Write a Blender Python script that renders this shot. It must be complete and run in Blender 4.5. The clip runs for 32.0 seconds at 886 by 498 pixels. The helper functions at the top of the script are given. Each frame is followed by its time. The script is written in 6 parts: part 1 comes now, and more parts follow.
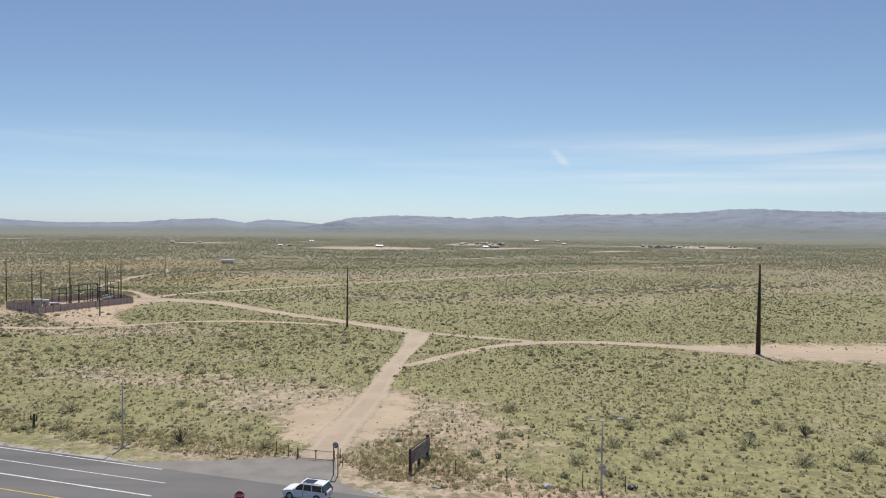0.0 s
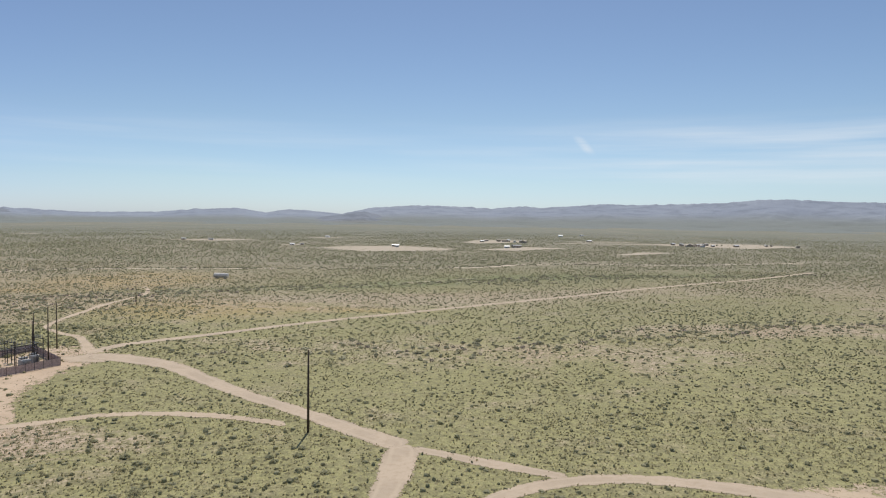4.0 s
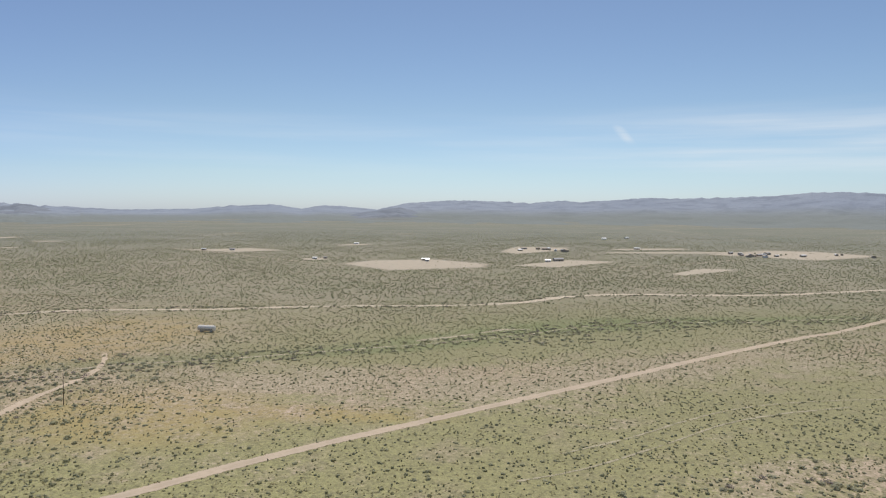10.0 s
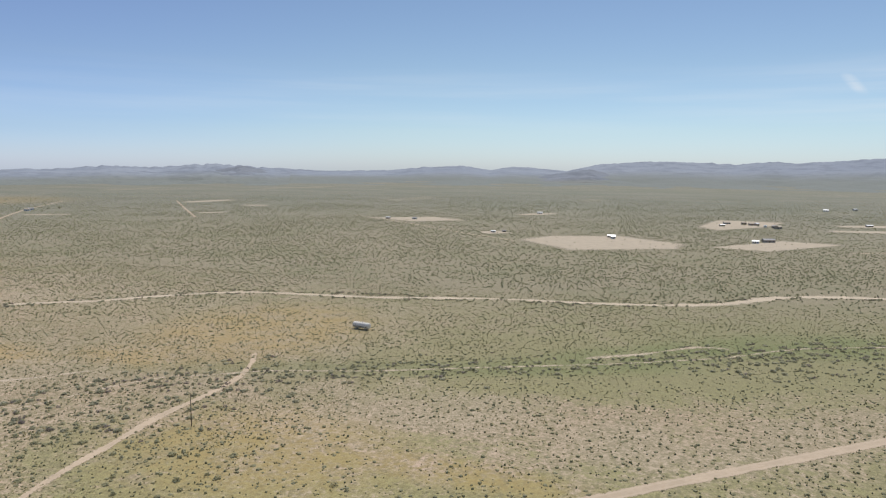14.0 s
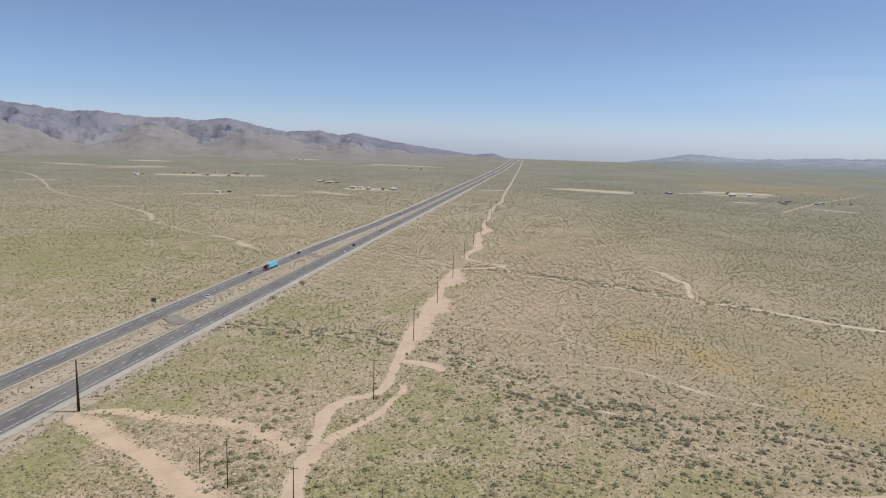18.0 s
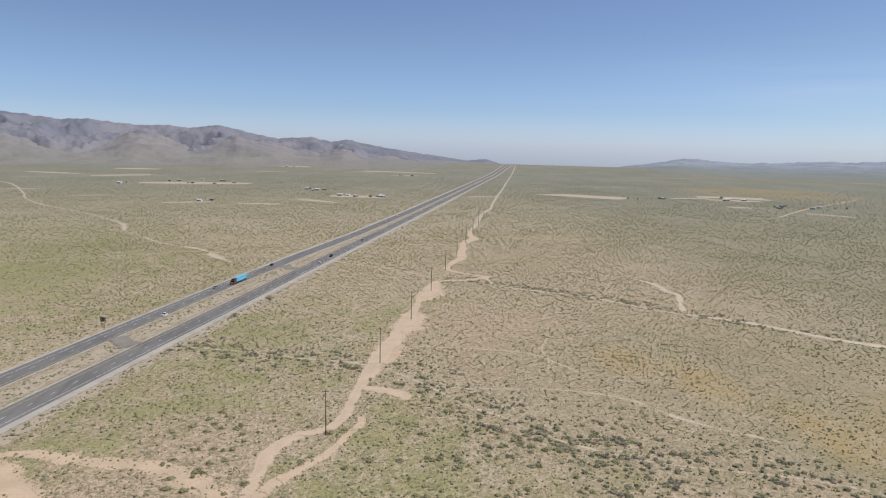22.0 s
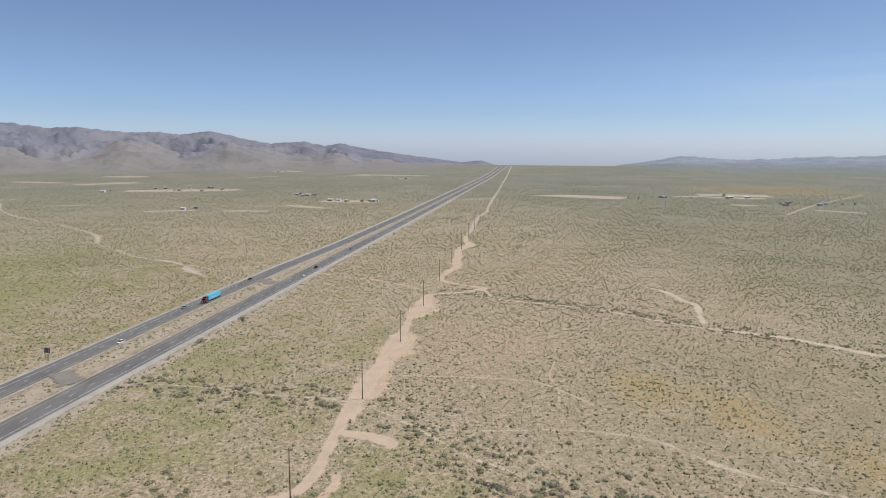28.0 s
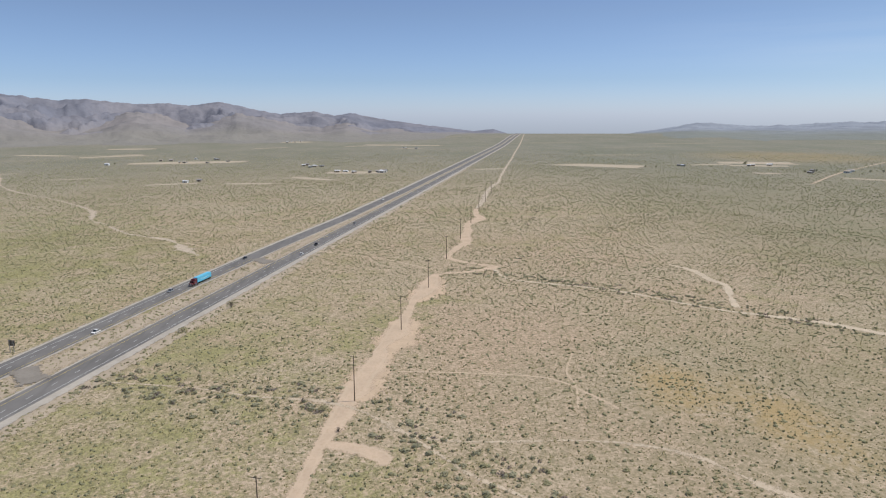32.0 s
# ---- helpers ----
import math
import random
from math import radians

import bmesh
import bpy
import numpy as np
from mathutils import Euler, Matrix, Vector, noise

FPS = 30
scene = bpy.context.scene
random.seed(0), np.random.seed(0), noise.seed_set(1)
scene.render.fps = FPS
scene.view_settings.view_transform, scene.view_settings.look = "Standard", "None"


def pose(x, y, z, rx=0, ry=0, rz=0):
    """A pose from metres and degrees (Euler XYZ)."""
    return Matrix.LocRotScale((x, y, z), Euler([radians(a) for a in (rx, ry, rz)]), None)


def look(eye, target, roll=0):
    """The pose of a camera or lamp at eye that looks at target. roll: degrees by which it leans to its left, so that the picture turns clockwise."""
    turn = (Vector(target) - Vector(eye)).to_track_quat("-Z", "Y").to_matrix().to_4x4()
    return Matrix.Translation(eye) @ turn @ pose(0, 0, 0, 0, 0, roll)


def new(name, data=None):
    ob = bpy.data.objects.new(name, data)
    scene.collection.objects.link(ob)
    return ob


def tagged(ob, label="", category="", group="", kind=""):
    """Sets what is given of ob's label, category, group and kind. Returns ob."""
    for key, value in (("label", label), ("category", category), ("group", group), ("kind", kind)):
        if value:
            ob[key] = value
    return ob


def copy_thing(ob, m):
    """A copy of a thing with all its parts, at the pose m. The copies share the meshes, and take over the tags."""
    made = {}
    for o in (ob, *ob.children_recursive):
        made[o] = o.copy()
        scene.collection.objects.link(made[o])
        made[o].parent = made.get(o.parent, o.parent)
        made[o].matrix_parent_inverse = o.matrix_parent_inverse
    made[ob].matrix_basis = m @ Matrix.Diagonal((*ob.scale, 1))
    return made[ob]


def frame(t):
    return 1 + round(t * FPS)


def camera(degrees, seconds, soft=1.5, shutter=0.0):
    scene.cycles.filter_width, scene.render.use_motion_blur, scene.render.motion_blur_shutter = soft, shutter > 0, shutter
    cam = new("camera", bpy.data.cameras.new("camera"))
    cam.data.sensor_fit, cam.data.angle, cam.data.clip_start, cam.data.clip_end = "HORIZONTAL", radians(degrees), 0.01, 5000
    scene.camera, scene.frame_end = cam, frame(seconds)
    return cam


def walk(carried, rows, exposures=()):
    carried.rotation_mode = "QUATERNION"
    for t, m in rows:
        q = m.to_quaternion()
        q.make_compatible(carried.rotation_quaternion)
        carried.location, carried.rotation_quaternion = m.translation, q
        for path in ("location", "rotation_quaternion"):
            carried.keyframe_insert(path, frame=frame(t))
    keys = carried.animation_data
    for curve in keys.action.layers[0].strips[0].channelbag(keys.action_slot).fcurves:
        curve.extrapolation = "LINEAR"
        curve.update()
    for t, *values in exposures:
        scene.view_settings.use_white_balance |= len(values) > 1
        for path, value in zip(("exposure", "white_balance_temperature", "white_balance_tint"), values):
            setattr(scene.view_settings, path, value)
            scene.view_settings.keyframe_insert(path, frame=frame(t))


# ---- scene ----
# ---- camera ----
# seconds, x, y, z, turn to the left, tilt, lean (metres, degrees)
PATH = [
    (0, 0.00, 0.00, 26.00, 0.000, -1.527, 0.62),
    (0.5, 0.72, 5.25, 27.83, -0.129, -1.430, 0.62),
    (1, 1.49, 10.77, 29.77, 0.050, -1.382, 0.62),
    (1.5, 1.96, 16.81, 31.72, 0.227, -1.407, 0.62),
    (2, 2.86, 23.21, 33.60, 0.538, -1.355, 0.62),
    (2.5, 3.50, 30.42, 35.54, 0.881, -1.335, 0.62),
    (4.5, 5.35, 57.69, 44.22, 2.307, -2.805, 0.835),
    (5, 5.92, 64.37, 46.78, 2.766, -2.816, 0.861),
    (5.5, 5.83, 71.21, 48.92, 2.980, -2.722, 0.799),
    (6, 5.85, 78.41, 50.98, 3.299, -2.633, 0.794),
    (6.5, 5.27, 85.41, 53.30, 3.465, -2.591, 0.876),
    (7, 5.30, 92.59, 55.41, 3.780, -2.587, 0.761),
    (7.5, 5.21, 99.98, 57.29, 4.045, -2.575, 0.742),
    (8, 5.33, 108.07, 59.35, 4.291, -2.671, 0.539),
    (8.5, 5.31, 115.50, 61.74, 4.522, -2.794, 0.479),
    (9, 5.28, 122.31, 64.12, 4.622, -2.940, 0.460),
    (9.5, 5.51, 129.21, 66.23, 4.781, -3.065, 0.427),
    (10, 5.74, 136.18, 68.43, 4.993, -3.314, 0.417),
    (10.5, 6.07, 143.18, 70.39, 5.220, -3.608, 0.286),
    (11, 6.53, 150.32, 72.50, 5.509, -4.054, 0.153),
    (11.5, 6.94, 156.85, 74.54, 6.182, -4.572, 0.055),
    (12, 7.21, 163.10, 76.77, 7.161, -5.083, 0.104),
    (12.5, 7.75, 169.60, 78.87, 7.591, -5.634, -0.057),
    (13, 7.76, 175.73, 80.88, 8.212, -6.274, 0.089),
    (13.5, 7.75, 181.61, 82.76, 10.966, -6.722, 0.173),
    (14, 6.80, 186.05, 84.22, 20.725, -6.816, 0.475),
    (14.2, 6.92, 187.93, 84.87, 30.389, -6.904, 1.089),
    (14.4, 7.21, 189.78, 85.47, 40.251, -6.957, 1.390),
    (14.5, 7.39, 190.71, 85.75, 44.086, -7.118, 1.603),
    (14.6, 7.58, 191.66, 86.03, 50.055, -7.260, 1.835),
    (14.8, 8.01, 193.61, 86.65, 57.932, -7.557, 1.972),
    (15, 8.45, 195.82, 87.39, 67.644, -7.987, 1.904),
    (15.2, 8.82, 198.58, 88.21, 77.555, -8.405, 2.060),
    (15.3, 8.98, 200.28, 88.61, 82.000, -8.541, 2.132),
    (15.4, 9.14, 201.98, 89.02, 85.900, -8.677, 2.204),
    (15.5, 9.30, 203.68, 89.42, 87.368, -8.813, 2.276),
    (17.5, 3.15, 223.92, 96.05, 81.681, -9.058, 1.978),
    (18, 0.47, 227.61, 96.73, 81.701, -9.069, 1.734),
    (18.5, -2.02, 230.70, 96.98, 81.681, -9.027, 1.841),
    (19, -4.53, 233.11, 96.84, 81.600, -8.908, 1.980),
    (19.5, -7.98, 235.58, 96.77, 81.610, -8.910, 1.720),
    (20, -11.67, 237.58, 96.61, 81.559, -8.805, 1.622),
    (20.5, -15.19, 239.37, 96.46, 81.505, -8.780, 1.598),
    (21, -18.67, 240.80, 96.34, 81.451, -8.735, 1.521),
    (21.5, -21.69, 242.16, 96.27, 81.365, -8.603, 1.516),
    (22, -24.75, 243.46, 96.36, 81.349, -8.569, 1.360),
    (22.5, -27.95, 244.98, 96.22, 81.369, -8.471, 1.316),
    (23, -31.56, 246.23, 96.09, 81.243, -8.549, 1.039),
    (23.5, -35.55, 247.05, 95.74, 81.133, -8.491, 0.941),
    (24, -39.68, 247.74, 95.30, 81.172, -8.430, 1.080),
    (24.5, -43.72, 248.64, 94.87, 80.901, -8.348, 0.920),
    (25, -47.68, 249.43, 94.56, 81.092, -8.343, 0.900),
    (25.5, -51.57, 249.95, 94.48, 81.009, -8.317, 0.939),
    (27.5, -64.10, 251.84, 94.89, 80.918, -8.370, 0.461),
    (28, -67.61, 252.37, 94.87, 81.067, -8.385, 0.273),
    (28.5, -71.40, 253.00, 94.68, 81.344, -8.421, 0.235),
    (29, -75.52, 254.03, 94.56, 81.675, -8.505, 0.221),
    (29.5, -79.45, 254.95, 94.21, 81.973, -8.539, 0.006),
    (30, -83.49, 256.21, 93.97, 82.302, -8.592, -0.032),
    (30.5, -87.74, 257.47, 94.00, 82.259, -8.623, -0.133),
    (31, -91.94, 258.75, 93.90, 82.247, -8.688, -0.223),
    (31.5, -95.95, 259.93, 93.56, 82.205, -9.640, -0.233),
    (32, -100.21, 261.24, 93.84, 82.152, -10.905, -0.294),
]

def heading(x, y, z, turn, tilt, lean):
    """A camera pose from its place, its turn to the left of +y, its tilt up and its lean."""
    a, b = radians(turn), radians(tilt)
    way = Vector((-math.sin(a) * math.cos(b), math.cos(a) * math.cos(b), math.sin(b)))
    return look((x, y, z), Vector((x, y, z)) + way * 10, lean)


cam = camera(65.69, 32.0, soft=1.15)
walk(cam, [(t, heading(*row)) for t, *row in PATH], exposures=[(0.0, 0.0), (2.5, -0.01), (5.0, -0.06), (32.0, -0.06)])

# ---- world and sun ----
SUN_UP = radians(60)
world = bpy.data.worlds.new("desert_sky")
scene.world = world
world.use_nodes = True
wn, wl = world.node_tree.nodes, world.node_tree.links
wn.clear()
sky = wn.new("ShaderNodeTexSky")
sky.sky_type, sky.sun_disc = "NISHITA", False
sky.sun_elevation, sky.sun_rotation = SUN_UP, 0.0
sky.altitude, sky.air_density, sky.dust_density, sky.ozone_density = 1000, 1.0, 0.8, 2.2
bg = wn.new("ShaderNodeBackground")
bg.inputs["Strength"].default_value = 0.10
wo = wn.new("ShaderNodeOutputWorld")


def wmath(op, a, b=None, clamp=False):
    n = wn.new("ShaderNodeMath")
    n.operation, n.use_clamp = op, clamp
    for i, v in enumerate((a, b)):
        if v is None:
            continue
        if isinstance(v, (int, float)):
            n.inputs[i].default_value = v
        else:
            wl.new(v, n.inputs[i])
    return n.outputs[0]


def wrange(v, a, b):
    n = wn.new("ShaderNodeMapRange")
    n.interpolation_type = "SMOOTHSTEP"
    n.inputs[1].default_value, n.inputs[2].default_value = a, b
    wl.new(v, n.inputs[0])
    return n.outputs[0]


def cloud_layer():
    """Thin high cloud: long streaks low over the southern sky, thicker to the south-west."""
    co = wn.new("ShaderNodeTexCoord")
    sep = wn.new("ShaderNodeSeparateXYZ")
    wl.new(co.outputs["Generated"], sep.inputs[0])
    x, y, z = sep.outputs
    mp = wn.new("ShaderNodeMapping")
    mp.inputs["Scale"].default_value = (2.2, 2.2, 42)
    mp.inputs["Rotation"].default_value = (0, radians(1.2), 0)
    wl.new(co.outputs["Generated"], mp.inputs["Vector"])
    nz = wn.new("ShaderNodeTexNoise")
    nz.inputs["Scale"].default_value, nz.inputs["Detail"].default_value, nz.inputs["Roughness"].default_value = 1.3, 5, 0.5
    wl.new(mp.outputs[0], nz.inputs["Vector"])
    streak = wrange(nz.outputs[0], 0.28, 0.95)
    band = wmath("MULTIPLY", wrange(z, 0.035, 0.075), wmath("SUBTRACT", 1.0, wrange(z, 0.105, 0.15)))
    south = wmath("MULTIPLY", wrange(y, 0.2, 0.95), wmath("ADD", 0.3, wmath("MULTIPLY", wrange(x, 0.0, 0.35), 0.7)))
    a = wmath("MULTIPLY", wmath("MULTIPLY", streak, band), wmath("MULTIPLY", south, 0.85), True)
    # one small torn wisp
    wx = wmath("SUBTRACT", x, wmath("ADD", 0.166, wmath("MULTIPLY", wmath("SUBTRACT", 0.105, z), 0.8)))
    wisp = wmath("SUBTRACT", 1.0, wrange(wmath("ABSOLUTE", wx), 0.0, 0.014))
    wisp = wmath("MULTIPLY", wisp, wmath("SUBTRACT", 1.0, wrange(wmath("ABSOLUTE", wmath("SUBTRACT", z, 0.105)), 0.004, 0.02)))
    wisp = wmath("MULTIPLY", wmath("MULTIPLY", wisp, wrange(y, 0.5, 0.9)), wrange(nz.outputs[0], 0.25, 0.6))
    return wmath("MAXIMUM", a, wmath("MULTIPLY", wisp, 0.6))


mixc = wn.new("ShaderNodeMix")
mixc.data_type = "RGBA"
wl.new(cloud_layer(), mixc.inputs[0])
tint = wn.new("ShaderNodeMix")
tint.data_type, tint.blend_type = "RGBA", "MULTIPLY"
tint.inputs[0].default_value = 1.0
tint.inputs[7].default_value = (1.0, 1.0, 1.0, 1)
grade = wn.new("ShaderNodeValToRGB")
for pos, col in ((0.0, (0.80, 0.94, 1.27, 1)), (0.05, (0.86, 0.95, 1.08, 1)), (0.14, (0.88, 0.92, 0.95, 1)), (0.3, (0.87, 0.88, 0.915, 1))):
    el = grade.color_ramp.elements[0] if pos == 0 else grade.color_ramp.elements.new(pos)
    el.position, el.color = pos, col
grade.color_ramp.elements[-1].color = (1.05, 1.05, 1.1, 1)
grade_west = wn.new("ShaderNodeValToRGB")
for pos, col in ((0.0, (0.93, 1.08, 1.62, 1)), (0.02, (0.86, 1.0, 1.45, 1)), (0.05, (0.77, 0.90, 1.25, 1)), (0.14, (0.84, 0.87, 1.04, 1)), (0.3, (0.90, 0.85, 1.0, 1))):
    el = grade_west.color_ramp.elements[0] if pos == 0 else grade_west.color_ramp.elements.new(pos)
    el.position, el.color = pos, col
grade_west.color_ramp.elements[-1].color = (1.05, 1.05, 1.1, 1)
both = wn.new("ShaderNodeMix")
both.data_type = "RGBA"
gsep, gco = wn.new("ShaderNodeSeparateXYZ"), wn.new("ShaderNodeTexCoord")
wl.new(gco.outputs["Generated"], gsep.inputs[0])
wl.new(gsep.outputs[2], grade.inputs[0])
wl.new(gsep.outputs[2], grade_west.inputs[0])
wl.new(wrange(wmath("MULTIPLY", gsep.outputs[0], -1.0), 0.35, 0.95), both.inputs[0])
wl.new(grade.outputs[0], both.inputs[6])
wl.new(grade_west.outputs[0], both.inputs[7])
wl.new(both.outputs[2], tint.inputs[7])
wl.new(sky.outputs[0], tint.inputs[6])
wl.new(tint.outputs[2], mixc.inputs[6])
mixc.inputs[7].default_value = (8.2, 8.6, 9.0, 1)
wl.new(mixc.outputs[2], bg.inputs["Color"])
wl.new(bg.outputs[0], wo.inputs["Surface"])

sun = new("sun", bpy.data.lights.new("sun", "SUN"))
sun.data.energy, sun.data.angle, sun.data.color = 4.0, radians(0.53), (1.0, 0.955, 0.88)
sun.matrix_world = look((0, 60, 60 * math.tan(SUN_UP)), (0, 0, 0))


# ---- materials ----
class Nodes:
    """A short way to write a node material."""

    def __init__(self, name, rough=0.9, metal=0.0, spec=0.3):
        self.m = bpy.data.materials.new(name)
        self.m.use_nodes = True
        self.t = self.m.node_tree
        self.b = self.t.nodes["Principled BSDF"]
        self.b.inputs["Roughness"].default_value = rough
        self.b.inputs["Metallic"].default_value = metal
        self.b.inputs["Specular IOR Level"].default_value = spec

    def put(self, sock, v):
        if isinstance(v, bpy.types.NodeSocket):
            self.t.links.new(v, sock)
        elif isinstance(v, (tuple, list)):
            sock.default_value = (*v, 1) if len(v) == 3 and len(sock.default_value) == 4 else v
        else:
            sock.default_value = v

    def pos(self):
        if not hasattr(self, "p"):
            self.p = self.t.nodes.new("ShaderNodeNewGeometry").outputs["Position"]
        return self.p

    def local(self):
        return self.t.nodes.new("ShaderNodeTexCoord").outputs["Object"]

    def noise(self, scale, detail=4, rough=0.55, vec=None, stretch=None, kind="noise"):
        vec = vec if vec is not None else self.pos()
        if stretch:
            mp = self.t.nodes.new("ShaderNodeMapping")
            mp.inputs["Scale"].default_value = stretch
            self.put(mp.inputs["Vector"], vec)
            vec = mp.outputs[0]
        n = self.t.nodes.new("ShaderNodeTexNoise")
        n.inputs["Scale"].default_value, n.inputs["Detail"].default_value, n.inputs["Roughness"].default_value = scale, detail, rough
        self.put(n.inputs["Vector"], vec)
        return n.outputs[0]

    def cells(self, scale, vec=None, rand=1.0):
        n = self.t.nodes.new("ShaderNodeTexVoronoi")
        n.inputs["Scale"].default_value, n.inputs["Randomness"].default_value = scale, rand
        n.voronoi_dimensions = "2D"
        self.put(n.inputs["Vector"], vec if vec is not None else self.pos())
        return n.outputs["Distance"], n.outputs["Color"]

    def math(self, op, a, b=0.0, clamp=False):
        n = self.t.nodes.new("ShaderNodeMath")
        n.operation, n.use_clamp = op, clamp
        self.put(n.inputs[0], a), self.put(n.inputs[1], b)
        return n.outputs[0]

    def ramp(self, v, a, b, c=0.0, d=1.0):
        n = self.t.nodes.new("ShaderNodeMapRange")
        n.interpolation_type = "SMOOTHSTEP"
        self.put(n.inputs[0], v)
        for i, k in enumerate((a, b, c, d)):
            n.inputs[i + 1].default_value = k
        return n.outputs[0]

    def mix(self, f, a, b, mode="MIX"):
        n = self.t.nodes.new("ShaderNodeMix")
        n.data_type, n.blend_type = "RGBA", mode
        self.put(n.inputs[0], f), self.put(n.inputs[6], a), self.put(n.inputs[7], b)
        return n.outputs[2]

    def random(self):
        return self.t.nodes.new("ShaderNodeObjectInfo").outputs["Random"]

    def attr(self, name):
        n = self.t.nodes.new("ShaderNodeAttribute")
        n.attribute_name = name
        return n.outputs["Fac"]

    def near(self, x, y, rx, ry, turn=0.0, soft=0.45):
        """1 inside an oval on the plan, falling to 0 past its edge."""
        mp = self.t.nodes.new("ShaderNodeMapping")
        mp.vector_type = "TEXTURE"
        mp.inputs["Location"].default_value, mp.inputs["Scale"].default_value = (x, y, 0), (rx, ry, 1000)
        mp.inputs["Rotation"].default_value = (0, 0, radians(turn))
        self.put(mp.inputs["Vector"], self.pos())
        n = self.t.nodes.new("ShaderNodeVectorMath")
        n.operation = "LENGTH"
        self.put(n.inputs[0], mp.outputs[0])
        return self.ramp(n.outputs["Value"], 1 - soft, 1 + soft, 1.0, 0.0)

    def done(self, colour, bump=None, strength=0.3, distance=0.05, rough=None):
        self.put(self.b.inputs["Base Color"], colour)
        if rough is not None:
            self.put(self.b.inputs["Roughness"], rough)
        if bump is not None:
            n = self.t.nodes.new("ShaderNodeBump")
            n.inputs["Strength"].default_value, n.inputs["Distance"].default_value = strength, distance
            self.put(n.inputs["Height"], bump)
            self.put(self.b.inputs["Normal"], n.outputs[0])
        return self.m

    def fade(self, alpha):
        """Lets what lies below show where alpha is 0: the broken edge of sand over soil."""
        out = self.t.nodes["Material Output"]
        mx, tr = self.t.nodes.new("ShaderNodeMixShader"), self.t.nodes.new("ShaderNodeBsdfTransparent")
        self.put(mx.inputs[0], alpha)
        self.t.links.new(tr.outputs[0], mx.inputs[1])
        self.t.links.new(self.b.outputs[0], mx.inputs[2])
        self.t.links.new(mx.outputs[0], out.inputs["Surface"])


SAND, PINK, DRY, GREEN = (0.515, 0.408, 0.296), (0.54, 0.396, 0.29), (0.395, 0.325, 0.207), (0.35, 0.325, 0.145)


def ground_material():
    k = Nodes("desert_soil", 0.95)
    big, mid, small, fine = k.noise(0.011, 5), k.noise(0.06, 5), k.noise(0.45, 5), k.noise(3.5, 4)
    soil = k.mix(k.ramp(big, 0.38, 0.62), SAND, PINK)
    soil = k.mix(k.math("MULTIPLY", k.ramp(small, 0.4, 0.7), 0.5), soil, (0.33, 0.25, 0.16))
    # spring grass: more of it by the road and on the southern flat, little on the western plain
    lush = k.near(40, 190, 260, 190)
    lush = k.math("MAXIMUM", lush, k.math("MULTIPLY", k.near(-400, 280, 70, 35, -15, 0.8), 0.4))
    lush = k.math("MAXIMUM", lush, k.math("MULTIPLY", k.near(-620, 20, 190, 90, 20, 0.8), 0.5))
    lush = k.math("MAXIMUM", lush, k.math("MULTIPLY", k.near(-290, 185, 170, 55, -17, 0.8), 0.42))
    lush = k.math("MAXIMUM", lush, k.math("MULTIPLY", k.near(40, 520, 190, 70, 27), 1.0))
    lush = k.math("MAXIMUM", lush, k.math("MULTIPLY", k.near(300, 2400, 1700, 900), 0.55))
    lush = k.math("MAXIMUM", lush, k.math("MULTIPLY", k.near(-540, 5, 80, 48, 35, 0.6), 0.9))
    lush = k.math("MAXIMUM", lush, k.math("MULTIPLY", k.near(-225, 268, 52, 27, 10, 0.7), 0.6))
    lush = k.math("MAXIMUM", lush, k.math("MULTIPLY", k.near(-120, 310, 70, 60, 0, 0.6), 0.6))
    lush = k.math("MAXIMUM", lush, k.near(90, 345, 130, 60, 40, 0.6))
    cover = k.math("ADD", k.math("MULTIPLY", k.math("ADD", mid, big), 0.5), k.math("MULTIPLY", k.math("SUBTRACT", lush, 0.30), 0.24))
    for x, y, rx, ry, turn in ((-20, 266, 75, 20, 6), (60, 262, 55, 22, 9), (35, 434, 130, 26, 35), (-60, 405, 60, 16, 25)):
        cover = k.math("SUBTRACT", cover, k.math("MULTIPLY", k.near(x, y, rx, ry, turn, 0.7), 0.14))
    cover = k.math("SUBTRACT", cover, k.math("MULTIPLY", k.near(-380, 370, 240, 130, -15, 0.5), 0.07))
    for x, y, rx, ry, turn in ((120, 318, 60, 18, 12), (-50, 118, 22, 7, -10), (-18, 104, 20, 9, 0), (-205, 185, 55, 32, -30), (-350, 330, 60, 45, 0), (-240, 420, 60, 40, 0), (0, 88, 14, 14, 0), (10, 66.5, 55, 4, -17), (-115, 188, 38, 12, -28), (-85, 172, 34, 8, 0)):
        cover = k.math("SUBTRACT", cover, k.math("MULTIPLY", k.near(x, y, rx, ry, turn, 0.7), 0.27))
    cover = k.math("ADD", cover, k.math("MULTIPLY", k.math("SUBTRACT", small, 0.5), 0.55))
    cover = k.math("ADD", cover, k.math("MULTIPLY", k.math("SUBTRACT", k.noise(1.6, 4, 0.6), 0.5), 0.40))
    grass = k.mix(k.ramp(k.math("ADD", mid, k.math("MULTIPLY", lush, 0.2)), 0.42, 0.7), DRY, GREEN)
    grass = k.mix(k.math("MULTIPLY", k.ramp(k.noise(0.75, 6, 0.65), 0.45, 0.65), 0.4), grass, (0.385, 0.315, 0.165))
    grass = k.mix(k.math("MULTIPLY", k.ramp(k.noise(2.6, 5, 0.7), 0.46, 0.60), 0.6), grass, (0.205, 0.195, 0.08))
    c = k.mix(k.ramp(cover, 0.36, 0.60), soil, grass)
    # tufts, weeds and stones too small to build
    warp = k.t.nodes.new("ShaderNodeVectorMath")
    warp.operation = "MULTIPLY_ADD"
